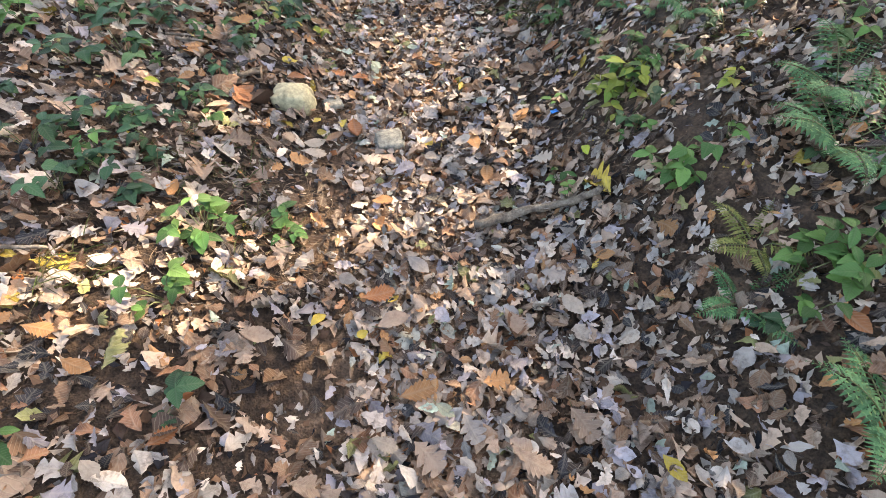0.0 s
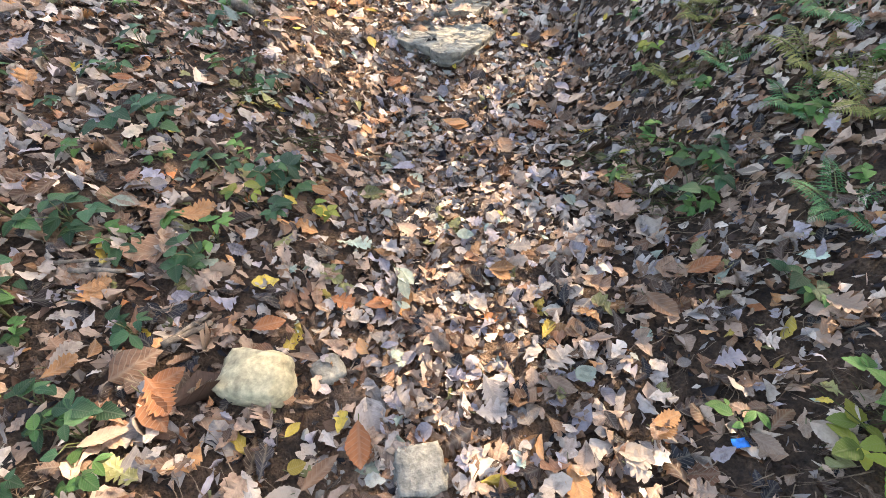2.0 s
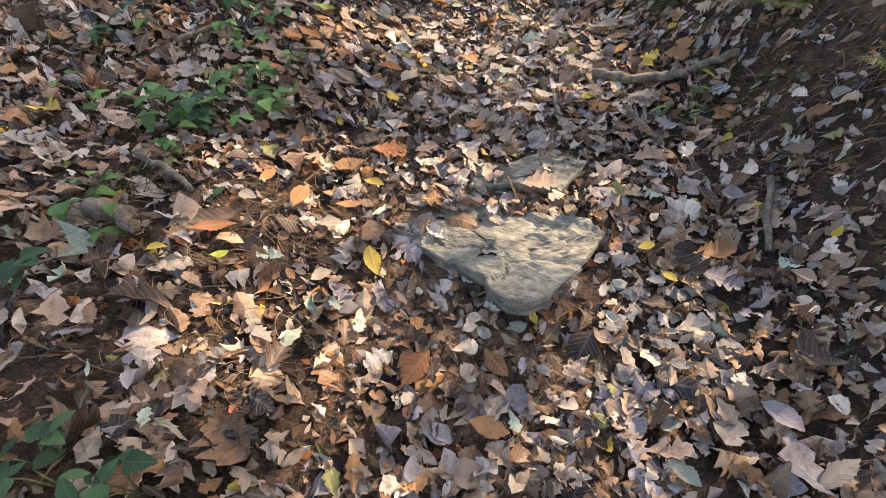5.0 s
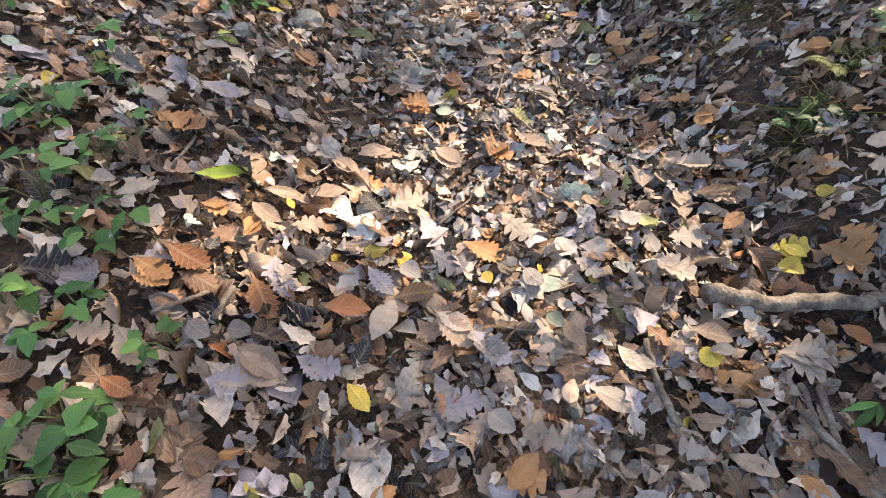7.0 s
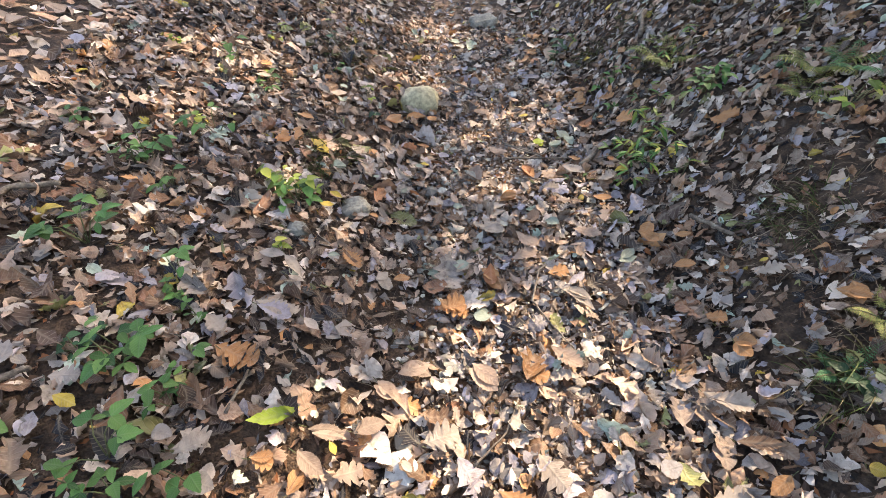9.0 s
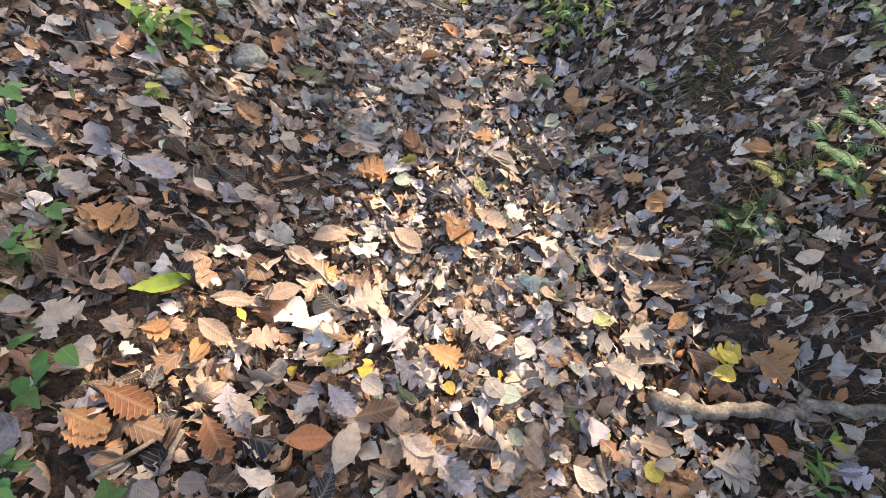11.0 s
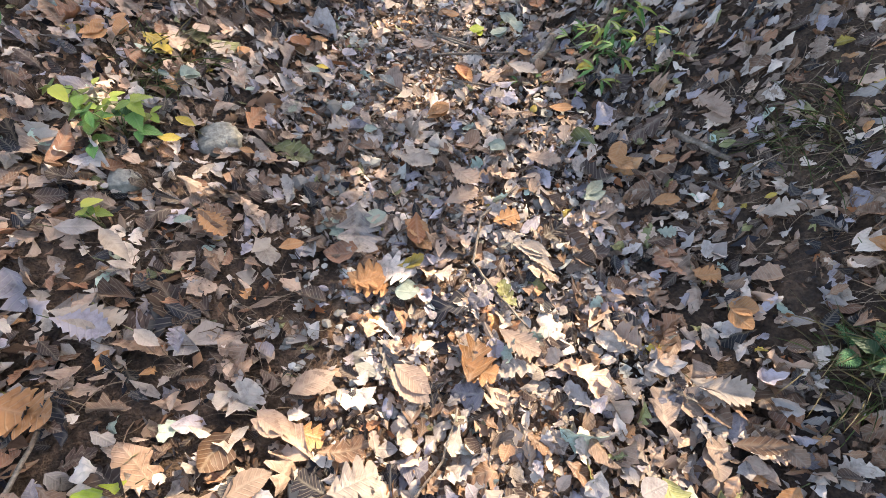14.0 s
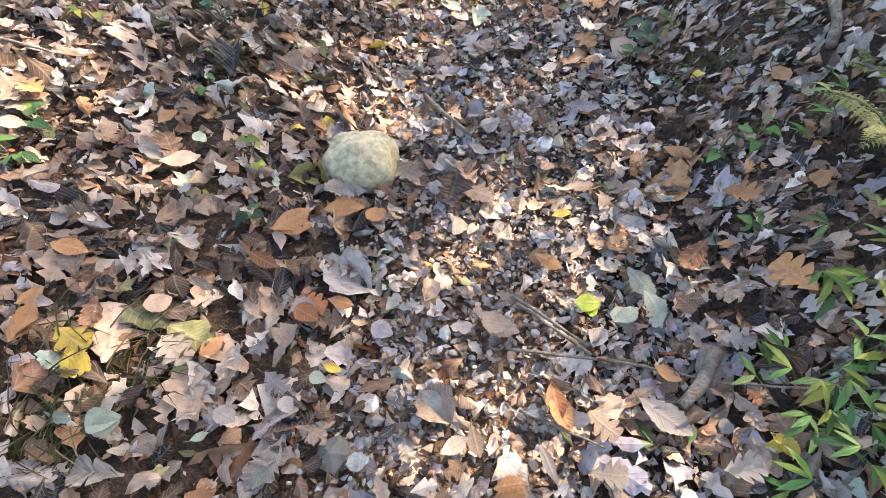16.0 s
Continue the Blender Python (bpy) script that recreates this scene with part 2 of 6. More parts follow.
ground = tagged(new("ground", mesh_np("ground", np.stack([GX, GY, GZ], -1).reshape(-1, 3), quads, M_SOIL)),
                "dark brown forest soil of a sunken footpath between banks", "ground", kind="structure")


# ---- leaf shapes ----
def blade(kind, stations):
    """Half-widths and forward sweep of the margin along a leaf of length 1, for one of a few kinds."""
    s = np.linspace(0, 1, stations + 1)
    env = {"oak": np.sin(np.pi * s ** 1.2) ** 0.8 * 0.29, "oval": np.sin(np.pi * s ** 0.9) ** 0.95 * 0.25,
           "round": np.sin(np.pi * s ** 0.7) ** 0.75 * 0.38, "narrow": np.sin(np.pi * s ** 0.85) ** 1.05 * 0.16,
           "heart": np.sin(np.pi * s ** 0.45) ** 0.8 * 0.42, "lobed": np.sin(np.pi * s ** 1.2) ** 0.6 * 0.40}[kind]
    teeth, depth, lean = {"oak": (8, 0.34, 0.030), "lobed": (4, 0.62, 0.045), "oval": (9, 0.10, 0.012), "narrow": (10, 0.14, 0.012),
                          "round": (7, 0.10, 0.010), "heart": (5, 0.13, 0.02)}.get(kind, (1, 0.0, 0.0))
    teeth = min(teeth, stations / 2.5) if kind == "lobed" else min(teeth, stations // 2)
    # a tooth rises slowly and falls away quickly towards the tip
    p = np.mod(s * teeth + 1e-6, 1.0)
    wave = np.where(p < 0.62, p / 0.62, (1 - p) / 0.38)
    if kind == "lobed":
        wave = np.sqrt(wave)
    w = env * (1 - depth * (1 - wave))
    sweep = lean * wave + 0.06 * env / env.max()
    w[0], w[-1] = 0.012, 0.005
    sweep[0] = sweep[-1] = 0
    return s, w, sweep


def leaf_arrays(kind, stations):
    """Vertices (left edge, rib, right edge), quads and leaf coordinates of one flat leaf along +y."""
    s, w, sweep = blade(kind, stations)
    k = stations + 1
    left = np.stack([-w, s + sweep, np.zeros(k)], -1)
    rib = np.stack([np.zeros(k), s, np.zeros(k)], -1)
    right = np.stack([w, s + sweep, np.zeros(k)], -1)
    v = np.concatenate([left, rib, right])
    f = []
    for i in range(stations):
        f.append((i, k + i, k + i + 1, i + 1))
        f.append((k + i, 2 * k + i, 2 * k + i + 1, k + i + 1))
    uv = np.stack([np.tile(s, 3), np.concatenate([-w, 0 * w, w])], -1)
    return v - np.array([0, 0.5, 0]), np.array(f), uv


def scatter(name, n, kinds, stations, xy, size, tilt, lift, mat, curl=0.5, seed=1):
    """n leaves of mixed kinds as one mesh. xy, size, lift: arrays."""
    g = np.random.default_rng(seed)
    allv, allf, alluv, off = [], [], [], 0
    which = g.integers(0, len(kinds), n)
    for ki, kind in enumerate(kinds):
        sel = np.nonzero(which == ki)[0]
        m = len(sel)
        if not m:
            continue
        v, f, uv = leaf_arrays(kind, stations)
        V = np.repeat(v[None], m, 0)
        V[:, :, 0] *= g.uniform(0.75, 1.25, (m, 1))
        V[:, :, 0] += g.normal(0, 0.10, (m, 1)) * (V[:, :, 1] ** 2) * 2
        torn = (g.uniform(0, 1, (m, len(v))) < 0.07) & (np.abs(v[:, 0]) > 0.08)
        V[:, :, 0] *= np.where(torn, g.uniform(0.25, 0.6, (m, len(v))), 1.0)
        edge = np.abs(V[:, :, 0])
        V[:, :, :2] += g.normal(0, 0.016, V[:, :, :2].shape) * (edge[..., None] > 0.03)
        c1, c2, c3 = (g.normal(0, curl, (m, 1)) for _ in range(3))
        V[:, :, 2] = c1 * edge + c2 * 0.8 * V[:, :, 1] ** 2 + c3 * 0.7 * V[:, :, 0] * V[:, :, 1]
        V[:, :, 2] += g.normal(0, 0.030, V[:, :, 2].shape)
        V *= size[sel][:, None, None]
        yaw = g.uniform(0, 2 * np.pi, m)
        a, b = g.normal(0, tilt, m), g.normal(0, tilt, m)
        cy, sy, ca, sa, cb, sb = np.cos(yaw), np.sin(yaw), np.cos(a), np.sin(a), np.cos(b), np.sin(b)
        X, Y, Z = V[..., 0], V[..., 1], V[..., 2]
        Y, Z = Y * ca[:, None] - Z * sa[:, None], Y * sa[:, None] + Z * ca[:, None]
        X, Z = X * cb[:, None] + Z * sb[:, None], -X * sb[:, None] + Z * cb[:, None]
        X, Y = X * cy[:, None] - Y * sy[:, None], X * sy[:, None] + Y * cy[:, None]
        # a leaf keeps its length up the slope
        cx, cy2 = xy[sel, 0], xy[sel, 1]
        slope = (ground_z(cx + 0.03, cy2) - ground_z(cx - 0.03, cy2)) / 0.06
        X = X / np.sqrt(1 + slope ** 2)[:, None]
        X = X + xy[sel, 0][:, None]
        Y = Y + xy[sel, 1][:, None]
        under = ground_z(X, Y)
        Z = np.maximum(Z + under + lift[sel][:, None], under + 0.001)
        allv.append(np.stack([X, Y, Z], -1).reshape(-1, 3))
        allf.append((f[None] + (np.arange(m) * len(v))[:, None, None]).reshape(-1, 4) + off)
        alluv.append(np.tile(uv, (m, 1)))
        off += m * len(v)
    return mesh_np(name, np.concatenate(allv), np.concatenate(allf), mat, np.concatenate(alluv))


def bare(x, y, g):
    """Chance that a leaf stays: thinner on the trodden strips and on the steep bank."""
    p = np.ones_like(x)
    for bx, by, rx, ry, k in ((-0.33, 1.55, 0.16, 0.5, 0.75), (0.75, 2.1, 0.22, 0.5, 0.7), (1.45, 5.15, 0.50, 0.50, 0.98),
                              (1.18, 6.15, 0.14, 0.22, 0.5), (-0.70, 4.50, 0.22, 0.24, 0.9), (-0.33, 6.4, 0.25, 0.25, 0.65), (0.3, 6.7, 0.2, 0.2, 0.4),
                              (0.22, 7.5, 0.30, 0.45, 0.82), (0.40, 8.6, 0.28, 0.5, 0.6), (-0.33, 0.68, 0.17, 0.28, 0.85), (1.05, 3.3, 0.2, 0.5, 0.5), (0.35, 5.35, 0.2, 0.15, 0.4),
                              (1.2, 6.9, 0.12, 0.25, 0.25), (0.2, 4.12, 0.28, 0.13, 0.95), (-0.14, 4.37, 0.20, 0.09, 0.95), (0.47, 4.34, 0.10, 0.14, 0.85), (0.1, 4.5, 0.42, 0.13, 0.93), (0.25, 4.8, 0.2, 0.1, 0.8), (-0.24, 4.61, 0.16, 0.08, 0.93), (0.33, 4.44, 0.15, 0.1, 0.93)):
        p = p * (1 - k * np.exp(-((x - bx) / rx) ** 2 - ((y - by) / ry) ** 2))
    p = p * np.where(x > 1.05, np.where(y < 4.6, 0.8, 0.9), 1.0) * np.where((x < -0.7) & (y < 4.2), 0.75, 1.0)
    return g.uniform(0, 1, len(x)) < p


def zone(n, x0, x1, y0, y1, seed, thin):
    g = np.random.default_rng(seed)
    xy = np.stack([g.uniform(x0, x1, n), g.uniform(y0, y1, n)], -1)
    return xy[bare(xy[:, 0], xy[:, 1], g)] if thin else xy


def litter(name, label, n, x0, x1, y0, y1, s_mean, s_dev, top, seed, kinds, stations, mat, tilt=0.3, curl=0.45):
    g = np.random.default_rng(seed + 100)
    xy = zone(n, x0, x1, y0, y1, seed, s_mean > 0.04)
    m = len(xy)
    size = np.clip(g.lognormal(math.log(s_mean), s_dev, m), 0.012, 0.17)
    size = np.where(xy[:, 0] > 0.95, np.minimum(size, 0.075), size)
    lift = g.uniform(0.002, top, m)
    return tagged(new(name, scatter(name, m, kinds, stations, xy, size, tilt, lift, mat, curl, seed)), label, "leaf litter", kind="stuff")


MIX = ("oak", "oval", "lobed", "oak", "narrow", "lobed", "round", "oak")
litter("leaf_crumbs", "crushed brown leaf fragments over the soil", 46000, -2.2, 2.4, -0.3, 9.8, 0.027, 0.50, 0.022, 11, ("oval", "lobed", "narrow"), 2, M_CRUMB, 0.5, 0.6)
litter("leaf_litter", "dense bed of dry tan, grey and brown fallen leaves", 33000, -2.2, 2.4, -0.3, 9.8, 0.056, 0.38, 0.048, 12, MIX, 8, M_LITTER, 0.42, 0.75)
litter("large_leaf_litter", "larger dry oak and chestnut leaves lying on top", 4000, -2.2, 2.4, -0.3, 9.8, 0.092, 0.22, 0.050, 13, ("oak", "lobed", "lobed", "oak", "oval"), 18, M_LITTER, 0.28, 0.65)
litter("trodden_leaves", "pale trodden leaves flattened along the tread", 3600, -0.15, 0.8, 0.0, 9.6, 0.056, 0.3, 0.05, 14, ("oak", "lobed", "oval", "round"), 8, M_TREAD, 0.22, 0.5)
litter("leaf_chips", "pale crushed leaf chips in the worn tread", 9000, -0.2, 0.75, 5.8, 9.6, 0.021, 0.35, 0.030, 15, ("oval", "round", "lobed"), 2, M_TREAD, 0.4, 0.5)
litter("bank_litter", "small dry brown leaves caught on the bank", 6000, 0.9, 2.1, -0.2, 9.6, 0.046, 0.3, 0.045, 16, MIX, 8, M_LITTER, 0.55, 0.8)
for k, (ax, bx, ay, by) in enumerate(((-4.4, -2.2, -2.0, 13), (2.4, 4.2, -2.0, 13), (-2.2, 2.4, 9.8, 13), (-2.2, 2.4, -2.0, -0.3))):
    litter("far_leaf_litter", "dry fallen leaves on the slope away from the path", int((bx - ax) * (by - ay) * 290), ax, bx, ay, by, 0.08, 0.3, 0.03, 20 + k, MIX, 3, M_LITTER)
# the litter thins out into the wood
wood = np.random.default_rng(61)
wxy = np.stack([wood.normal(0, 6.0, 22000), wood.normal(5.5, 7.0, 22000)], -1)
wxy = wxy[(np.abs(wxy[:, 0]) < 16) & ((wxy[:, 0] < -4.4) | (wxy[:, 0] > 4.2) | (wxy[:, 1] < -2.0) | (wxy[:, 1] > 13))]
tagged(new("far_leaf_litter", scatter("far_leaf_litter", len(wxy), MIX, 2, wxy, wood.uniform(0.08, 0.16, len(wxy)), 0.3, wood.uniform(0.01, 0.03, len(wxy)), M_LITTER, 0.4, 62)),
       "thinning dry leaves under the trees away from the path", "leaf litter", kind="stuff")


# ---- part helper ----
def obj(name, bm, mat, parent=None, label="", smooth=True):
    me = bpy.data.meshes.new(name)
    bm.to_mesh(me)
    bm.free()
    if smooth:
        me.polygons.foreach_set("use_smooth", np.full(len(me.polygons), True))
    me.materials.append(mat)
    ob = new(name, me)
    if parent is not None:
        ob.parent = parent
    if label:
        ob["label"] = label
    return ob


def part(name, bm, material, parent, label=""):
    return obj(name, bm, material, parent, label)


def tube(bm, pts, radii, sides=7, rough=0.0, g=None):
    """A tapered round limb along points, closed at both ends."""
    rings = []
    for i, p in enumerate(pts):
        p = Vector(p)
        d = (Vector(pts[min(i + 1, len(pts) - 1)]) - Vector(pts[max(i - 1, 0)])).normalized()
        a = d.orthogonal().normalized() if i == 0 else (rings_a - d * rings_a.dot(d)).normalized()
        rings_a = a
        b = d.cross(a)
        ring = []
        for j in range(sides):
            an = 2 * math.pi * j / sides
            r = radii[i] * (1 + (g.uniform(-rough, rough) if g is not None else 0))
            ring.append(bm.verts.new(p + (a * math.cos(an) + b * math.sin(an)) * r))
        rings.append(ring)
    for r0, r1 in zip(rings, rings[1:]):
        for j in range(sides):
            bm.faces.new((r0[j], r0[(j + 1) % sides], r1[(j + 1) % sides], r1[j]))
    bm.faces.new(rings[0][::-1])
    bm.faces.new(rings[-1])


def on_ground(x, y):
    return float(ground_z(x, y))


# ---- unseen trees added beside the path, outside the view, to shade it ----
GAPS = []   # places on the ground that the sun reaches


def sun_gap(x, y, rx, ry, clear=1.0):
    """clear: how much of the foliage is missing there."""
    GAPS.append((x, y, rx, ry, clear))



def sun_spot(x, y, rx, ry, clear=1.0):
    """A sunlit place on sloping ground: the gap lies further along the ray."""
    z = on_ground(x, y)
    sun_gap(x - SUN_WAY.x / SUN_WAY.z * z, y - SUN_WAY.y / SUN_WAY.z * z, rx, ry, clear)


# sunlit places; each leaves a gap in the added canopy
sun_spot(-1.08, 0.90, 0.22, 0.14)
sun_spot(-0.70, 1.23, 0.20, 0.14)
sun_spot(-0.77, 0.95, 0.15, 0.12)
sun_spot(-0.72, 5.68, 0.22, 0.14)
sun_spot(1.00, 5.42, 0.30, 0.14, 0.6)
sun_spot(-0.98, 6.90, 0.25, 0.10, 0.5)
sun_spot(-1.70, 7.60, 0.40, 0.25, 0.8)
sun_spot(-1.10, 7.40, 0.25, 0.12, 0.6)
sun_spot(-0.77, 4.15, 0.22, 0.14)
sun_spot(-0.55, 4.02, 0.34, 0.16)
sun_spot(-0.41, 4.76, 0.26, 0.17)
sun_spot(-0.07, 4.56, 0.30, 0.15)
sun_spot(-0.82, 4.64, 0.20, 0.12)
sun_spot(-0.56, 4.53, 0.28, 0.18)
sun_spot(-0.65, 4.20, 0.26, 0.09)
sun_spot(1.51, 2.18, 0.25, 0.22, 0.7)
sun_spot(1.30, 1.75, 0.20, 0.15, 0.6)
sun_spot(0.53, 8.75, 0.40, 0.35, 0.6)
sun_spot(0.26, 7.91, 0.30, 0.25, 0.4)
sun_spot(0.45, 3.85, 0.35, 0.28, 0.65)
sun_spot(1.58, 3.59, 0.20, 0.20, 0.6)
sun_gap(-1.15, 0.70, 0.25, 0.18, .7)
sun_gap(-0.36, 1.26, 0.18, 0.24)
sun_gap(0.19, 1.35, 0.18, 0.17)
sun_gap(-1.06, 1.77, 0.10, 0.11)
sun_gap(-0.50, 4.20, 0.30, 0.25)
sun_gap(-0.70, 4.05, 0.22, 0.20, .8)
sun_gap(0.70, 2.55, 0.30, 0.40, .5)
sun_gap(0.85, 5.55, 0.35, 0.30, .5)
sun_gap(0.30, 8.05, 0.30, 0.25, .5)
sun_gap(-0.61, 4.45, 0.27, 0.31)
sun_gap(0.07, 4.59, 0.40, 0.22)
sun_gap(0.46, 3.25, 0.10, 0.10)
sun_gap(-0.24, 3.52, 0.07, 0.09)
sun_gap(0.51, 4.11, 0.24, 0.16)
sun_gap(-0.63, 4.11, 0.22, 0.14)
sun_gap(-0.69, 4.61, 0.23, 0.14)
sun_gap(-0.03, 4.58, 0.27, 0.09)
sun_gap(-0.73, 4.02, 0.25, 0.07)
sun_gap(-0.43, 4.32, 0.16, 0.16)
sun_gap(-0.22, 5.79, 0.25, 0.12)
sun_gap(0.61, 5.59, 0.11, 0.07)
sun_gap(0.82, 4.38, 0.07, 0.05)
sun_gap(0.06, 6.18, 0.34, 0.20, .7)
sun_gap(0.18, 5.88, 0.25, 0.18, .75)
sun_gap(-0.38, 5.86, 0.20, 0.12)
sun_gap(-0.81, 5.60, 0.09, 0.08)
sun_gap(0.68, 5.68, 0.09, 0.08)
sun_gap(0.23, 5.60, 0.07, 0.06)
sun_gap(-2.02, 7.85, 0.45, 0.26)
sun_gap(-1.38, 7.48, 0.25, 0.20, .5)
sun_gap(-1.08, 6.80, 0.22, 0.11, .6)
sun_gap(0.36, 6.70, 0.20, 0.12)
sun_gap(-0.12, 9.42, 0.30, 0.40)
sun_gap(-0.66, 5.84, 0.25, 0.08)
sun_gap(-0.22, 5.97, 0.18, 0.11)
sun_gap(0.37, 6.09, 0.28, 0.15, .7)
sun_gap(0.63, 5.63, 0.14, 0.10)
sun_gap(0.21, 5.60, 0.07, 0.06)
sun_gap(0.01, 5.50, 0.08, 0.09)
sun_gap(0.32, 5.28, 0.07, 0.05)
sun_gap(0.82, 5.31, 0.08, 0.05)
sun_gap(-0.80, 5.59, 0.07, 0.06)
sun_gap(-0.78, 6.77, 0.05, 0.05)
sun_gap(0.49, 6.72, 0.14, 0.07)
sun_gap(0.40, 6.50, 0.12, 0.08)
sun_gap(-1.06, 7.75, 0.08, 0.11)
sun_gap(-0.34, 8.44, 0.22, 0.15)
sun_gap(-0.51, 8.75, 0.07, 0.07)
sun_gap(-0.77, 7.42, 0.08, 0.04)
sun_gap(0.76, 7.31, 0.05, 0.04)
sun_gap(2.18, 7.85, 0.28, 0.33)
sun_gap(2.19, 7.16, 0.34, 0.36)
sun_gap(1.69, 6.27, 0.15, 0.12)
sun_gap(1.79, 7.70, 0.20, 0.24)
sun_gap(-1.49, 7.63, 0.21, 0.20, .5)
sun_gap(-1.68, 7.93, 0.25, 0.24)
sun_gap(-0.22, 9.39, 0.39, 0.40)
sun_gap(1.67, 2.44, 0.22, 0.24)
sun_gap(1.38, 2.19, 0.13, 0.12)
sun_gap(1.60, 4.29, 0.30, 0.21)
sun_gap(1.39, 3.58, 0.13, 0.12)
sun_gap(0.26, 2.18, 0.42, 0.60, .6)
sun_gap(0.50, 1.07, 0.34, 0.28, .5)
sun_gap(0.20, 0.57, 0.31, 0.24, .3)
sun_gap(0.08, 2.58, 0.41, 0.53, .35)
sun_gap(0.28, 1.83, 0.35, 0.22, .4)
sun_gap(0.07, 3.67, 0.46, 0.39, .4)
sun_gap(0.36, 3.05, 0.40, 0.25, .45)
sun_gap(0.28, 6.00, 0.60, 0.30, .45)
sun_gap(0.64, 4.39, 0.22, 0.18, .3)
sun_gap(-0.06, 5.46, 0.44, 0.25, .3)
sun_gap(0.08, 6.84, 0.50, 0.28, .35)
sun_gap(0.31, 7.16, 0.46, 0.30, .6)
sun_gap(0.61, 7.73, 0.33, 0.17, .6)
sun_gap(0.17, 7.78, 0.41, 0.30, .6)
sun_gap(0.28, 8.41, 0.42, 0.26, .6)
sun_gap(0.24, 7.36, 0.34, 0.13, .55)
sun_gap(0.68, 8.95, 0.36, 0.20, .55)
sun_gap(0.81, 6.02, 0.38, 0.25, .4)
sun_gap(0.29, 5.47, 0.47, 0.19, .4)


def tree(x, y, height, seed, leaves, girth=1.0):
    """An unseen broadleaf tree added beside the path for its shade: trunk, limbs and a loose crown."""
    g = random.Random(seed)
    base = new("tree")
    z0 = on_ground(min(max(x, -9), 9), y)
    base.location = (x, y, z0)
    tagged(base, "unseen broadleaf tree with grey bark, added to shade the path", "tree", "trees beside the path")
    bm = bmesh.new()
    pts = [(0, 0, -0.1), (0.03, 0.02, 0.4), (0.08, -0.05, height * 0.4), (0.02, 0.06, height * 0.7), (0.1, 0.05, height)]
    tube(bm, pts, [r * girth for r in (0.26, 0.19, 0.16, 0.11, 0.04)], 12, 0.06, g)
    part("trunk", bm, M_TRUNK, base)
    c = leaves.mean(0) - np.array((x, y, z0)) if len(leaves) else np.zeros(3)
    for k in range(5):
        bm = bmesh.new()
        s = height * (0.45 + 0.1 * k)
        tip = Vector((c[0] * 0.7 + g.uniform(-1.8, 1.8), c[1] * 0.7 + g.uniform(-1.8, 1.8), s + g.uniform(0.6, 1.6)))
        tube(bm, [(0.05, 0, s), Vector((0.05, 0, s)).lerp(tip, 0.5) + Vector((0, 0, 0.25)), tip], [r * max(girth, 0.4) for r in (0.07, 0.045, 0.012)], 7)
        part("limb", bm, M_TRUNK, base)
    v, f, uv = leaf_arrays("oval", 3)
    r = np.random.default_rng(seed)
    m = len(leaves)
    V = np.repeat(v[None], m, 0) * r.uniform(0.22, 0.36, (m, 1, 1))
    q = r.normal(0, 1, (m, 4))
    q /= np.linalg.norm(q, axis=1, keepdims=True)
    a, b, cc, d = q.T
    R = np.stack([1 - 2 * (cc * cc + d * d), 2 * (b * cc - a * d), 2 * (b * d + a * cc),
                  2 * (b * cc + a * d), 1 - 2 * (b * b + d * d), 2 * (cc * d - a * b),
                  2 * (b * d - a * cc), 2 * (cc * d + a * b), 1 - 2 * (b * b + cc * cc)], -1).reshape(m, 3, 3)
    V = np.einsum("mij,mkj->mki", R, V) + (leaves - np.array((x, y, z0)))[:, None]
    F = (f[None] + (np.arange(m) * len(v))[:, None, None]).reshape(-1, 4)
    crown = new("crown", mesh_np("crown", V.reshape(-1, 3), F, M_CANOPY, np.tile(uv, (m, 1))))
    crown.parent = base


# added crowns hang between the path and the sun, leafless towards the sunlit places
cg = np.random.default_rng(77)
CN = 19000
cgx, cgy, cz = cg.uniform(-4.2, 4.6, CN), cg.uniform(-2.5, 12.5, CN), cg.uniform(5.2, 7.6, CN)
keep = np.ones(CN, bool)
for ax, ay, rx, ry, clear in GAPS:
    d2 = ((cgx - ax) / (rx + 0.07)) ** 2 + ((cgy - ay) / (ry + 0.09)) ** 2
    keep &= (d2 > cg.uniform(0.75, 1.25, CN)) | (cg.uniform(0, 1, CN) > clear)
way = np.array(SUN_WAY) / SUN_WAY.z
crown_pts = (np.stack([cgx, cgy, 0 * cz], -1) + way * cz[:, None])[keep]
# the last one is slim, set so its shadow crosses the slab
SHADE_TRUNKS = ((7.6, 1.5), (11.0, 5.5), (6.6, 13.0), (10.5, 12.0), (12.5, 9.0), (7.2, 17.0), (5.19, 8.46))
near = np.argmin([(crown_pts[:, 0] - a) ** 2 + (crown_pts[:, 1] - b) ** 2 for a, b in SHADE_TRUNKS], 0)
for k, (a, b) in enumerate(SHADE_TRUNKS):
    tree(a, b, 7.4, 300 + k, crown_pts[near == k], 0.3 if k == 6 else 1.0)



# ---- kinds of things ----
LEAF_WORDS = {"tan": "dry tan", "pale": "bleached pale", "grey": "dull grey-brown", "lilac": "greyish lilac", "brown": "dull brown",
              "dark": "dark brown", "rust": "rusty red-brown", "orange": "orange-brown", "yellow": "bright yellow",
              "mint": "pale grey-green", "green": "fresh green", "lime": "yellow-green", "black": "blackened"}
KIND_WORDS = {"oak": "toothed oak leaf", "lobed": "lobed oak leaf", "oval": "oval leaf", "round": "rounded leaf", "narrow": "long narrow leaf"}
leaf_rng = random.Random(5)
LEAF_COUNT, POOL = [0], []


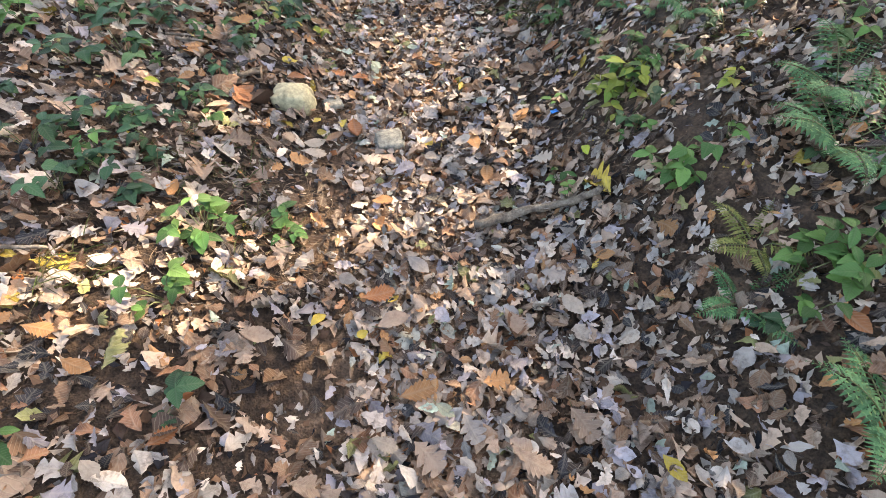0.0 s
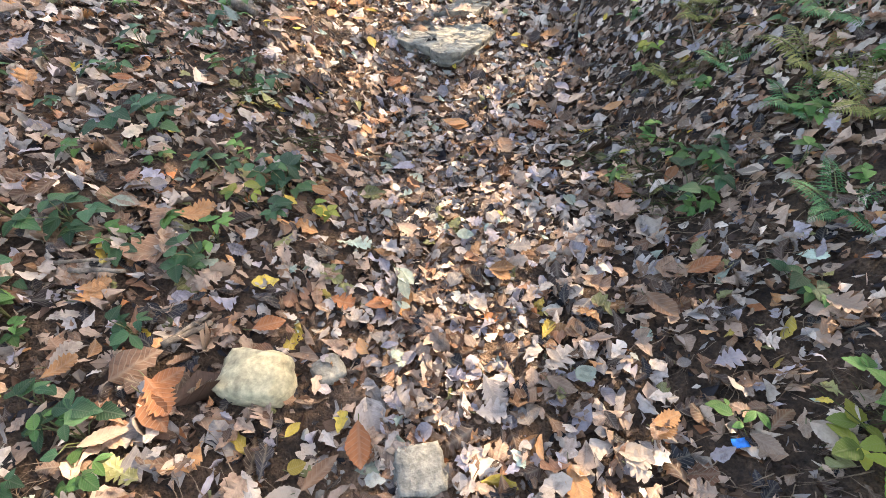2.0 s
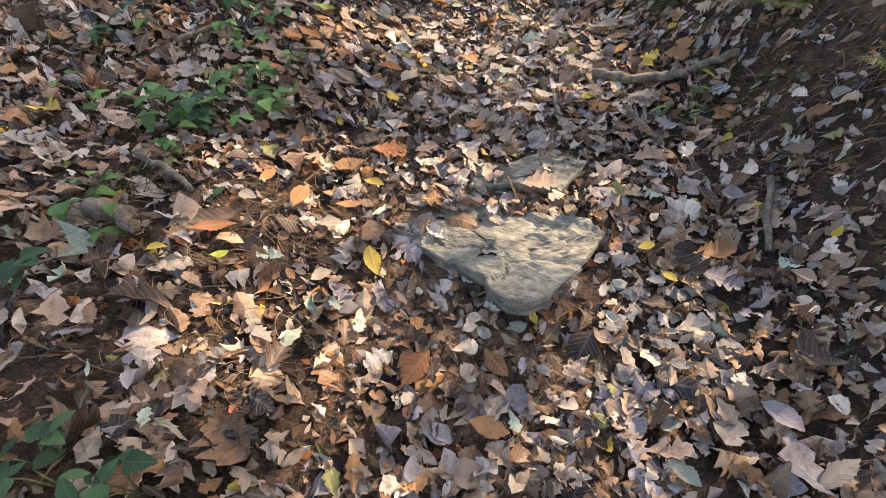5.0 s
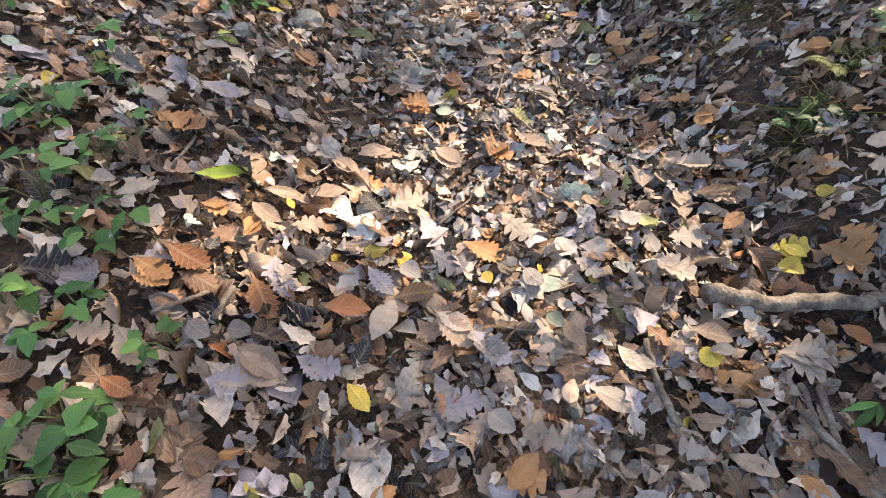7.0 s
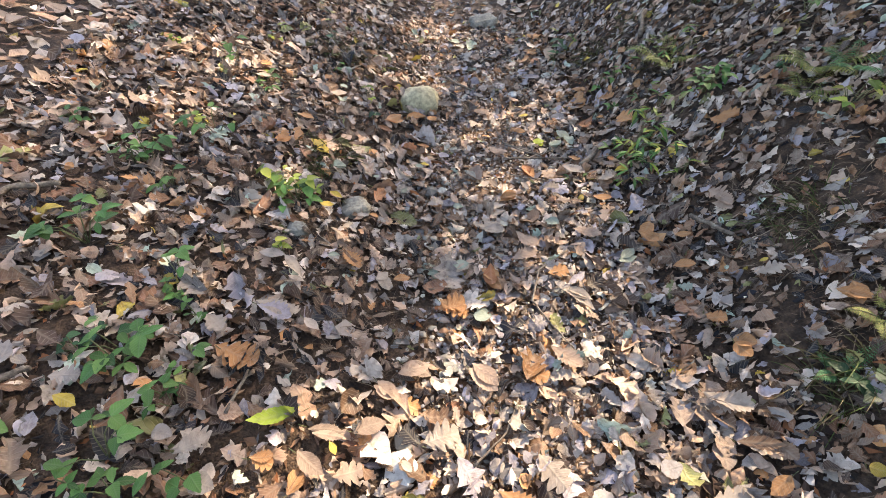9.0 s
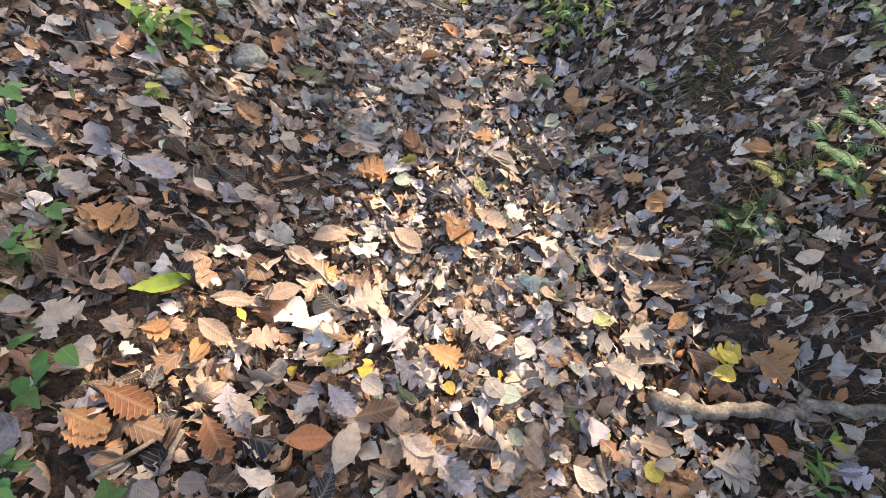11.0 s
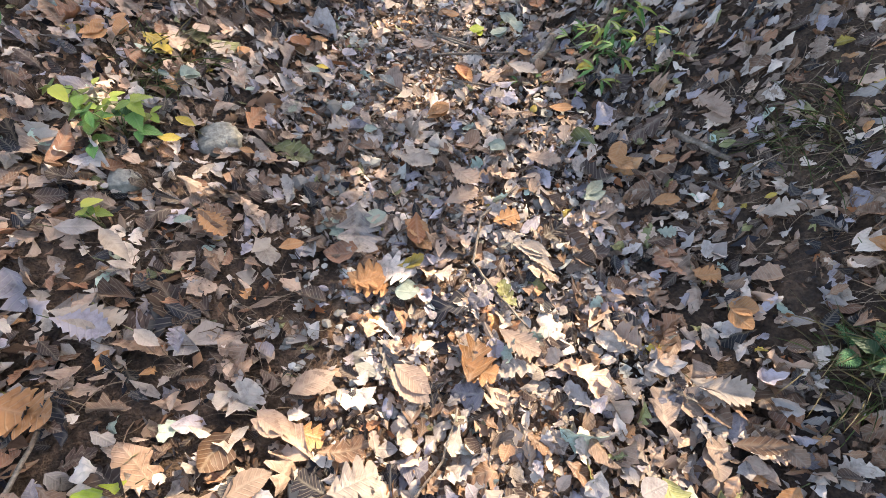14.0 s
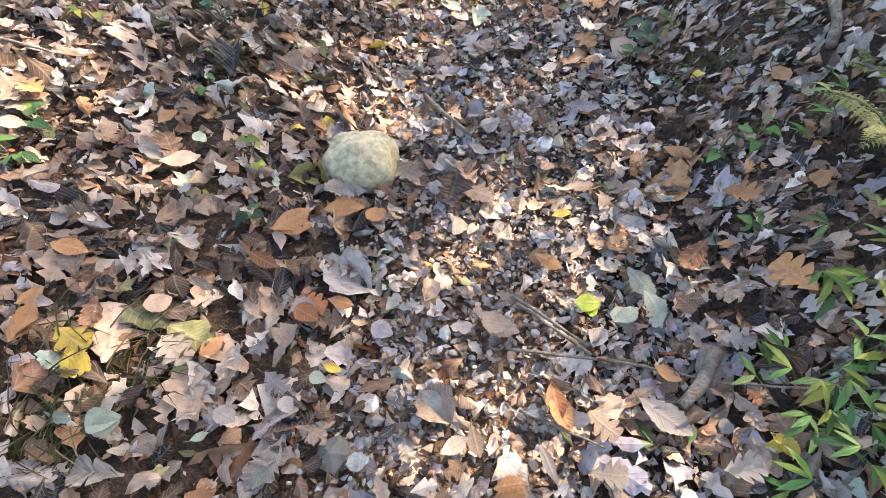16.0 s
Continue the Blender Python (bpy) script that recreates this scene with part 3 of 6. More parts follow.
def spread_pool():
    """The further leaves on top of the litter, joined."""
    v, f, uv = gather([(a, b, c) for a, b, c, _ in POOL])
    me = mesh_np("top_leaves", v, f, M_TONE["tan"], uv)
    me.materials.clear()
    for m in M_TONE.values():
        me.materials.append(m)
    me.polygons.foreach_set("material_index", np.concatenate([np.full(len(b), i, dtype=np.int32) for _, b, _, i in POOL]))
    tagged(new("top_leaves", me), "scattered larger fallen leaves in mixed autumn colours", "leaf litter", kind="stuff")


def leaf(x, y, length, heading, tone, kind):
    """One fallen leaf with a stalk, curled a little, lying on the litter."""
    length = min(length, 0.078 if kind == "round" else 0.10 if abs(x - 0.1) > 0.95 else 0.17 if tone == "lime" else 0.145)
    if kind == "round" and tone == "pale":
        tone = "grey"
    v, f, uv = leaf_arrays(kind, 24 if kind in ("oak", "lobed") else 18)
    g = leaf_rng
    v = v.copy()
    edge = np.abs(v[:, 0])
    v[:, 2] = g.uniform(-0.15, 0.7) * edge + g.uniform(-0.3, 0.45) * v[:, 1] ** 2 + g.uniform(-0.4, 0.4) * v[:, 0] * v[:, 1]
    v[:, 0] += g.uniform(-0.15, 0.15) * v[:, 1] ** 2
    jit = np.random.default_rng(g.randrange(10 ** 6))
    rim = edge > 0.05
    v[:, :2] += jit.normal(0, 0.006, (len(v), 2)) * rim[:, None]
    v[:, 2] += jit.normal(0, 0.010, len(v)) * rim + 0.05 * np.sin(v[:, 1] * g.uniform(5, 11) + g.uniform(0, 6)) * edge * 2
    v[:, 0] *= 1.12
    length *= 0.86 if kind == "lobed" else 0.93
    v = v * length
    a = radians(heading) - math.pi / 2
    X = v[:, 0] * math.cos(a) - v[:, 1] * math.sin(a)
    Y = v[:, 0] * math.sin(a) + v[:, 1] * math.cos(a)
    zc = on_ground(x, y)
    X = X / math.hypot(1, (on_ground(x + 0.03, y) - on_ground(x - 0.03, y)) / 0.06)
    Z = v[:, 2] + (ground_z(X + x, Y + y) - zc) + 0.052 + g.uniform(0, 0.012)
    LEAF_COUNT[0] += 1
    if LEAF_COUNT[0] > 290:
        POOL.append((np.stack([X + x, Y + y, Z + zc], -1), f, uv, list(M_TONE).index(tone)))
        return None
    ob = new("fallen_leaf", mesh_np("fallen_leaf", np.stack([X, Y, Z], -1), f, M_TONE[tone], uv))
    ob.location = (x, y, zc)
    bm = bmesh.new()
    foot = Vector((-0.5 * length * math.cos(radians(heading)), -0.5 * length * math.sin(radians(heading)), 0))
    foot.z = float(ground_z(x + foot.x, y + foot.y)) - zc + 0.053
    tube(bm, [foot, foot * 1.3 + Vector((g.uniform(-0.004, 0.004), g.uniform(-0.004, 0.004), 0.003))], (0.0014, 0.0011), 5)
    part("stalk", bm, M_STEM, ob)
    return tagged(ob, LEAF_WORDS[tone] + " fallen " + KIND_WORDS[kind] + " lying on the leaf litter", "leaf", "fallen leaves")


herb_rng = random.Random(9)
HERB_WORDS = {"green": "small green seedling with broad toothed leaves", "deep": "low dark green ivy-like plant",
              "lime": "small plant with yellowing green leaves"}


def blade_np(kind, stations, length, width, heading, pitch, droop, at):
    """One leaf blade placed with a heading, a rise and a droop, as arrays."""
    v, f, uv = leaf_arrays(kind, stations)
    v = v + np.array([0, 0.5, 0])
    y = v[:, 1].copy()
    z = -droop * y ** 2 + 0.25 * np.abs(v[:, 0])
    x = v[:, 0] * width
    cp, sp, ch, sh = math.cos(pitch), math.sin(pitch), math.cos(heading), math.sin(heading)
    y, z = y * cp - z * sp, y * sp + z * cp
    X, Y = x * sh + y * ch, -x * ch + y * sh
    return np.stack([X, Y, z], -1) * length + np.array(at), f, uv


def gather(blades):
    V, F, U, off = [], [], [], 0
    for v, f, uv in blades:
        V.append(v), F.append(f + off), U.append(uv)
        off += len(v)
    return np.concatenate(V), np.concatenate(F), np.concatenate(U)


def herb(x, y, radius, tone, count):
    """A seedling: thin stems from one root, each with broad leaves held above the litter."""
    g = herb_rng
    words = HERB_WORDS[tone]
    count = math.ceil(count * 1.45)
    base = new("herb")
    base.location = (x, y, on_ground(x, y))
    tagged(base, words + " growing through the leaf litter", "plant", "herbs along the path")
    k = 0
    while k < count:
        a = g.uniform(0, 2 * math.pi)
        r = 0.72 * radius * math.sqrt(g.uniform(0.02, 1))
        h = g.uniform(0.45, 1.0) * min(0.14, 0.05 + radius * 0.7)
        tip = Vector((r * math.cos(a), r * math.sin(a), on_ground(x + r * math.cos(a), y + r * math.sin(a)) - base.location.z + h))
        stem = bmesh.new()
        tube(stem, [(0, 0, -0.005), Vector((tip.x * 0.5, tip.y * 0.5, tip.z * 0.75)), tip], (0.0024, 0.002, 0.0014), 5)
        part("stem", stem, M_STEM, base)
        for j in range(min(g.choice((1, 3, 3, 2)), count - k)):
            size = g.uniform(0.55, 1.15) * min(0.068, 0.032 + radius * 0.27) * (1.15 if tone == "deep" else 1)
            v, f, uv = blade_np(g.choice(("heart", "heart", "oval", "round")), 10, size, 1.0, a + (j - 1) * 1.5 + g.uniform(-0.4, 0.4),
                                g.uniform(-0.25, 0.3), g.uniform(0.1, 0.5), tip)
            ob = new("leaf_blade", mesh_np("leaf_blade", v, f, mat_leaf[tone], uv))
            ob.parent = base
            k += 1


mat_leaf = {}
for tone_name, (c1, c2, c3) in {"green": ((0.06, 0.145, 0.04), (0.10, 0.22, 0.055), (0.16, 0.28, 0.07)),
                                "deep": ((0.035, 0.085, 0.04), (0.052, 0.12, 0.052), (0.075, 0.145, 0.055)),
                                "lime": ((0.15, 0.25, 0.05), (0.30, 0.36, 0.06), (0.42, 0.40, 0.07))}.items():
    mat_leaf[tone_name] = leaf_material("living_leaf_" + tone_name, [(0.0, c1), (0.5, c2), (1.0, c3)], per_object=True, clear=0.35,
                                        rough=0.5, vein=0.08, interp="LINEAR", blotch=0.3)


def bamboo_grass(x, y, radius, count):
    """Slender-leaved bamboo grass: thin culms with long pointed blades."""
    g = herb_rng
    base = new("bamboo_grass")
    base.location = (x, y, on_ground(x, y))
    tagged(base, "low clump of bamboo grass with narrow green and yellowing blades", "grass", "bamboo grass by the path")
    k = 0
    while k < count:
        a, r = g.uniform(0, 2 * math.pi), radius * g.uniform(0.1, 1)
        tip = Vector((r * math.cos(a), r * math.sin(a), g.uniform(0.05, 0.13)))
        tip.z += on_ground(x + tip.x, y + tip.y) - base.location.z
        stem = bmesh.new()
        tube(stem, [(0, 0, -0.005), tip * 0.6, tip], (0.002, 0.0017, 0.001), 5)
        part("stem", stem, M_STEM, base)
        for j in range(min(3, count - k)):
            v, f, uv = blade_np("narrow", 6, g.uniform(0.045, 0.085), 0.8, a + g.uniform(-1.3, 1.3), g.uniform(-0.2, 0.5), g.uniform(0.2, 0.6), tip)
            ob = new("leaf_blade", mesh_np("leaf_blade", v, f, mat_leaf[g.choice(("green", "green", "lime"))], uv))
            ob.parent = base
            k += 1


FERN_WORDS = {"fern": ("green woodland fern with feathery arching fronds", M_FERN), "fernY": ("yellowing woodland fern with feathery fronds", M_FERN_Y)}


def fern(x, y, length, tone, count):
    """A fern: arching fronds from one crown, each a rachis with two rows of toothed pinnae."""
    g = herb_rng
    words, mat = FERN_WORDS[tone]
    base = new("fern")
    base.location = (x, y, on_ground(x, y))
    tagged(base, words + " on the bank", "fern", "ferns on the bank")
    turn = g.uniform(0, 6.28)
    for k in range(count):
        a = turn + 2 * math.pi * k / count + g.uniform(-0.3, 0.3)
        L = length * g.uniform(0.75, 1.15)
        up = g.uniform(0.6, 1.05)
        blades = []
        pts = []
        for i in range(12):
            s = i / 11
            r = L * (s - 0.1 * s * s)
            z = L * (up * s - 0.75 * up * s * s)
            gx2, gy2 = x + r * math.cos(a), y + r * math.sin(a)
            z = max(z, on_ground(gx2, gy2) - base.location.z + 0.035) if s > 0.15 else z
            pts.append(Vector((r * math.cos(a), r * math.sin(a), z)))
        n = 16
        for i in range(2, n + 1):
            s = i / (n + 0.5)
            fi = s * 11
            p = pts[int(fi)].lerp(pts[min(int(fi) + 1, 11)], fi - int(fi))
            w = L * 0.21 * math.sin(math.pi * min(1, (s + 0.06)) ** 0.62) ** 0.9 + 0.005
            for side in (-1, 1):
                # a pinna is itself cut into small lobes
                hd = a + side * (1.25 - 0.35 * s)
                blades.append(blade_np("narrow", 2, w, 0.75, hd, -0.05, 0.25, p))
                for j in range(1, 4):
                    q = p + Vector((math.cos(hd), math.sin(hd), -0.06 * j / 5)) * (w * j / 4.3)
                    for s2 in (-1, 1):
                        blades.append(blade_np("narrow", 2, w * 0.30 * (1.15 - j / 5), 1.3, hd + s2 * 1.1, 0, 0.1, q))
        v, f, uv = gather(blades)
        frond = new("frond", mesh_np("frond", v, f, mat, uv))
        frond.parent = base
        bm = bmesh.new()
        tube(bm, pts, [0.0026 * (1 - 0.75 * i / 11) for i in range(12)], 5)
        part("rachis", bm, M_STEM, frond)


def grass_tuft(x, y, radius):
    """Thin dry and green grass blades, uncountable."""
    g = herb_rng
    blades = []
    zc = on_ground(x, y)
    for i in range(70):
        a, r = g.uniform(0, 6.28), radius * math.sqrt(g.uniform(0, 1)) * 0.8
        px, py = r * math.cos(a), r * math.sin(a)
        v, f, uv = blade_np("narrow", 4, g.uniform(0.05, 0.14), 0.09, g.uniform(0, 6.28), g.uniform(0.15, 1.2), g.uniform(0.4, 1.2),
                            (px, py, on_ground(x + px, y + py) - zc + 0.012))
        blades.append((v, f, uv))
    v, f, uv = gather(blades)
    ob = new("grass", mesh_np("grass", v, f, M_GRASS, uv))
    ob.location = (x, y, zc)
    tagged(ob, "sparse dry grass and rootlets on the forest floor", "grass", kind="stuff")


def stick(radius, *pts):
    """A fallen branch lying on the litter: crooked, tapering, with knots and broken ends."""
    g = random.Random(int(radius * 1e4) + len(pts) * 7 + int(abs(pts[0][0]) * 100))
    P = []
    for (x0, y0), (x1, y1) in zip(pts, pts[1:]):
        for i in range(5):
            s = i / 5
            P.append((x0 + (x1 - x0) * s, y0 + (y1 - y0) * s))
    P.append(pts[-1])
    ox, oy = P[0]
    oz = on_ground(ox, oy)
    path, radii = [], []
    for i, (px, py) in enumerate(P):
        wob = radius * 0.5
        path.append((px - ox + g.uniform(-wob, wob), py - oy + g.uniform(-wob, wob), on_ground(px, py) - oz + radius * 0.7 + 0.048 + g.uniform(-0.3, 0.3) * radius))
        radii.append(radius * (1.08 - 0.35 * i / len(P)) * g.uniform(0.86, 1.14))
    bm = bmesh.new()
    tube(bm, path, radii, 9 if radius > 0.007 else 6, 0.10, g)
    name = "stick" if radius > 0.007 else "twig"
    ob = obj(name, bm, M_BARK)
    ob.location = (ox, oy, oz)
    words = "weathered grey-brown fallen branch" if radius > 0.012 else "thin crooked dry twig" if radius < 0.007 else "short dry brown stick"
    tagged(ob, words + " lying across the leaf litter", name, "fallen sticks")


def rock(x, y, rx, ry, h, turn, mat, label, seed, sink=0.35, square=0.6):
    """A weathered stone, part sunk in the ground."""
    bm = bmesh.new()
    bmesh.ops.create_cube(bm, size=2)
    bmesh.ops.subdivide_edges(bm, edges=bm.edges[:], cuts=9, use_grid_fill=True)
    for v in bm.verts:
        p = v.co.copy()
        q = p.normalized().lerp(p, square * 0.55)
        n = noise.fractal(q * 1.1 + Vector((seed * 7.3, 0, 0)), 1.0, 2.0, 5)
        q *= 1 + 0.16 * n + 0.03 * noise.noise(q * 7 + Vector((seed, 3, 1)))
        v.co = Vector((q.x * rx, q.y * ry, q.z * h))
    ob = obj("rock", bm, mat)
    ob.matrix_world = pose(x, y, on_ground(x, y) + h * (1 - 2 * sink) * 0.6, 0, 0, turn)
    return tagged(ob, label, "rock", "stones on the path")


def slab(name, corners, top, thick, label, seed):
    """A flat ledge of layered rock with a broken outline."""
    c = Vector((sum(p[0] for p in corners) / len(corners), sum(p[1] for p in corners) / len(corners)))
    out = []
    m = len(corners)
    for i in range(m):
        a, b = Vector(corners[i]), Vector(corners[(i + 1) % m])
        for j in range(5):
            p = a.lerp(b, j / 5)
            k = noise.noise(Vector((p.x * 25, p.y * 25, seed))) * 0.008
            out.append(p + (p - c).normalized() * k)
    bm = bmesh.new()
    rings = []
    # from the underside up the broken edge and in over the top
    levels = [(0.93, -thick), (0.985, -thick * 0.7), (0.965, -thick * 0.6), (1.0, -thick * 0.25), (0.99, -0.004)] + [(s, 0.0) for s in (0.96, 0.92, 0.88, 0.84, 0.8, 0.75, 0.7, 0.65, 0.6, 0.55, 0.5, 0.45, 0.4, 0.35, 0.3, 0.25, 0.2, 0.15, 0.1, 0.05)]
    for li, (s, z) in enumerate(levels):
        ring = []
        for p in out:
            q = c + (p - c) * s
            zz = top + z
            if li > 3:
                n1 = noise.fractal(Vector((q.x * 5, q.y * 9, seed)), 1.0, 2.0, 4)
                ledge = noise.noise(Vector((q.x * 3.0 + 4, q.y * 7.5, seed + 5)))
                zz += 0.010 * n1 + 0.009 * math.floor(3.2 * ledge) + 0.02 * (q.y - c.y)
                crack = abs(noise.noise(Vector((q.x * 4.0 + 9, q.y * 9.0 + q.x * 4, seed + 2))))
                zz -= 0.014 * max(0.0, 1 - crack / 0.035)
            ring.append(bm.verts.new((q.x - c.x, q.y - c.y, zz)))
        rings.append(ring)
    n = len(out)
    for r0, r1 in zip(rings, rings[1:]):
        for j in range(n):
            bm.faces.new((r0[j], r0[(j + 1) % n], r1[(j + 1) % n], r1[j]))
    bm.faces.new(rings[-1])
    bm.faces.new(rings[0][::-1])
    bmesh.ops.recalc_face_normals(bm, faces=bm.faces[:])
    ob = obj(name, bm, M_SLAB, smooth=False)
    ob.location = (c.x, c.y, 0)
    return tagged(ob, label, "rock")


M_SLAB = surface("layered_sandstone", [(0.32, (0.12, 0.11, 0.09)), (0.48, (0.25, 0.225, 0.175)), (0.66, (0.38, 0.335, 0.245))], 5.0, 0.85, 0.6, 0.03, 20)


def add_layers(m, turn, stretch):
    """Draws the mottling out along the bedding of the stone."""
    n, links = m.node_tree.nodes, m.node_tree.links
    tc = next(q for q in n if q.bl_idname == "ShaderNodeTexCoord")
    mp = n.new("ShaderNodeMapping")
    mp.inputs["Rotation"].default_value = (0, 0, radians(turn))
    mp.inputs["Scale"].default_value = (1.0, stretch, stretch)
    for link in list(tc.outputs["Object"].links):
        links.new(mp.outputs[0], link.to_socket)
    links.new(tc.outputs["Object"], mp.inputs[0])


add_layers(M_SLAB, 24, 1.7)

# ---- stones ----
slab("rock_slab", ((-0.36, 4.65), (-0.25, 4.71), (-0.12, 4.72), (0.01, 4.71), (0.19, 4.64), (0.31, 4.58), (0.44, 4.56), (0.49, 4.50),
                   (0.43, 4.42), (0.37, 4.35), (0.29, 4.28), (0.25, 4.23), (0.19, 4.20), (0.13, 4.21), (0.07, 4.26), (0.06, 4.32),
                   (0.02, 4.34), (-0.10, 4.41), (-0.22, 4.50), (-0.31, 4.59)), 0.035, 0.085,
     "flat buff-grey sandstone slab forming a step in the path", 3)
slab("rock_slab", ((0.02, 4.74), (0.06, 4.85), (0.16, 4.87), (0.34, 4.91), (0.50, 4.87), (0.45, 4.80), (0.36, 4.69), (0.27, 4.74), (0.15, 4.73)),
     0.058, 0.07, "smaller grey sandstone ledge behind the step, half under leaves", 8)
rock(-0.47, 2.16, 0.115, 0.09, 0.08, -8, M_STONE_Y, "pale yellow rounded sandstone block beside the path", 1, 0.2, 0.5)
rock(0.02, 1.91, 0.078, 0.075, 0.05, 10, M_STONE, "grey squarish stone set in the path", 2, 0.2, 1.0)
rock(-0.28, 2.21, 0.055, 0.05, 0.035, 30, M_STONE, "small dark grey stone among leaves", 5, 0.25)
rock(-0.25, 8.20, 0.135, 0.11, 0.12, 6, M_STONE_Y, "yellow-brown lichened stone standing up from the path", 4, 0.28, 0.55)
rock(0.32, 9.76, 0.14, 0.11, 0.08, 20, M_STONE, "grey rounded stone far up the path", 6, 0.3)
rock(-0.56, 7.03, 0.072, 0.06, 0.042, 15, M_STONE, "grey-buff rounded stone half hidden by leaves", 7, 0.25)
rock(-0.78, 6.81, 0.045, 0.038, 0.035, 0, M_STONE, "small pale rounded stone on the side of the path", 9, 0.2)
bm = bmesh.new()
bmesh.ops.create_grid(bm, x_segments=4, y_segments=3, size=0.02)
for v in bm.verts:
    v.co.y *= 0.6
    v.co.z = 0.006 * math.sin(v.co.x * 120) + 0.3 * abs(v.co.y)
bmesh.ops.solidify(bm, geom=bm.faces[:], thickness=0.0015)
scrap = obj("plastic_scrap", bm, M_BLUE)
scrap.location = (0.89, 1.925, on_ground(0.89, 1.925) + 0.04)
tagged(scrap, "small torn scrap of bright blue plastic among leaves", "litter")


def gravel(n, x0, x1, y0, y1, seed):
    """Small loose stones pressed into the tread."""
    g = np.random.default_rng(seed)
    bm = bmesh.new()
    bmesh.ops.create_icosphere(bm, subdivisions=1, radius=1)
    v = np.array([p.co[:] for p in bm.verts])
    f = np.array([[q.index for q in t.verts] for t in bm.faces])
    bm.free()
    V = v[None] * (1 + g.normal(0, 0.16, (n, len(v), 1)))
    V = V * g.lognormal(math.log(0.008), 0.5, (n, 1, 1)) * g.uniform(0.5, 1.2, (n, 1, 3)) * np.array((1.2, 1.2, 0.75))
    x, y = g.uniform(x0, x1, n), g.uniform(y0, y1, n)
    V[..., 0] += x[:, None]
    V[..., 1] += y[:, None]
    V[..., 2] += ground_z(x, y)[:, None] + g.uniform(0.0, 0.02, (n, 1))
    F = (f[None] + (np.arange(n) * len(v))[:, None, None]).reshape(-1, 3)
    ob = new("gravel", mesh_np("gravel", V.reshape(-1, 3), F, M_GRAVEL, smooth=False))
    tagged(ob, "loose grey and buff gravel in the worn tread", "gravel", kind="stuff")


M_GRAVEL = leaf_material("gravel_stone", [(0.0, (0.30, 0.27, 0.23)), (0.3, (0.42, 0.38, 0.31)), (0.55, (0.22, 0.20, 0.19)), (0.8, (0.48, 0.45, 0.40))], clear=0.0, rough=0.9, vein=0.0)
gravel(2600, -0.35, 0.75, 6.0, 9.5, 31)
gravel(700, -0.4, 0.7, 1.0, 6.0, 32)


# low ground cover where the slopes are green
cover_rng = random.Random(41)


def cover(n, x0, x1, y0, y1, tones):
    for _ in range(n):
        herb(cover_rng.uniform(x0, x1), cover_rng.uniform(y0, y1), cover_rng.uniform(0.03, 0.085), cover_rng.choice(tones), cover_rng.randint(3, 8))


cover(46, -2.0, -0.75, 1.3, 3.7, ("deep", "deep", "green"))
cover(14, -2.2, -0.9, 3.6, 6.4, ("deep", "green"))
cover(13, 1.2, 1.9, 2.6, 4.6, ("green", "green", "deep", "lime"))
cover(26, 1.15, 2.2, 0.3, 3.9, ("green", "deep", "deep", "lime"))
cover(20, 1.6, 2.6, 6.2, 9.4, ("green", "deep", "lime"))
cover(10, -2.6, -1.0, 6.5, 9.0, ("green", "lime", "deep"))
for fx, fy, fl, ft in ((1.6, 2.9, 0.26, "fernY"), (1.75, 3.5, 0.28, "fern"), (1.45, 3.9, 0.22, "fernY"), (1.9, 2.3, 0.28, "fern"), (2.0, 6.6, 0.3, "fern"),
                       (1.7, 7.4, 0.26, "fernY"), (2.2, 7.9, 0.3, "fern"), (1.75, 8.4, 0.26, "fernY"), (1.95, 5.6, 0.28, "fern"), (1.65, 4.9, 0.24, "fernY")):
    fern(fx, fy, fl, ft, 6)


# herbs and seedlings
herb(-1.72, 2.56, 0.160, "green", 16)
herb(-1.72, 2.83, 0.157, "green", 10)
herb(-1.40, 2.15, 0.130, "deep", 10)
herb(-1.38, 2.51, 0.148, "deep", 9)
herb(-1.25, 1.75, 0.095, "deep", 6)
herb(-1.07, 1.80, 0.079, "deep", 6)
herb(-1.07, 1.46, 0.086, "deep", 8)
herb(-0.40, 1.23, 0.071, "green", 8)
herb(1.13, 1.55, 0.081, "green", 6)
herb(1.19, 1.82, 0.085, "lime", 8)
herb(0.82, 1.37, 0.066, "green", 5)
herb(1.16, 1.20, 0.076, "green", 8)
herb(1.09, 2.85, 0.119, "deep", 3)
herb(1.21, 1.99, 0.126, "green", 12)
herb(-0.54, 3.00, 0.124, "deep", 5)
herb(-0.71, 2.55, 0.094, "deep", 4)
herb(-0.69, 1.21, 0.160, "green", 22)
herb(-0.76, 0.92, 0.120, "green", 12)
herb(-0.40, 1.34, 0.087, "green", 7)
herb(-1.36, 1.56, 0.157, "deep", 10)
herb(-1.20, 1.36, 0.129, "deep", 8)
herb(-1.63, 2.34, 0.160, "green", 10)
herb(-1.21, 2.24, 0.160, "deep", 9)
herb(-1.03, 0.45, 0.109, "green", 5)
herb(-0.66, 0.57, 0.089, "deep", 7)
herb(1.77, 1.58, 0.114, "green", 6)
herb(1.88, 1.62, 0.113, "green", 7)
herb(1.15, 1.87, 0.160, "lime", 12)
herb(1.18, 1.29, 0.139, "green", 14)
herb(1.13, 1.64, 0.091, "deep", 5)
herb(0.82, 1.50, 0.081, "green", 4)
herb(1.45, 0.71, 0.143, "green", 14)
herb(1.31, 0.70, 0.094, "green", 8)
herb(1.32, 0.59, 0.072, "green", 5)
herb(-1.06, 3.27, 0.108, "deep", 6)
herb(-1.19, 3.15, 0.115, "deep", 4)
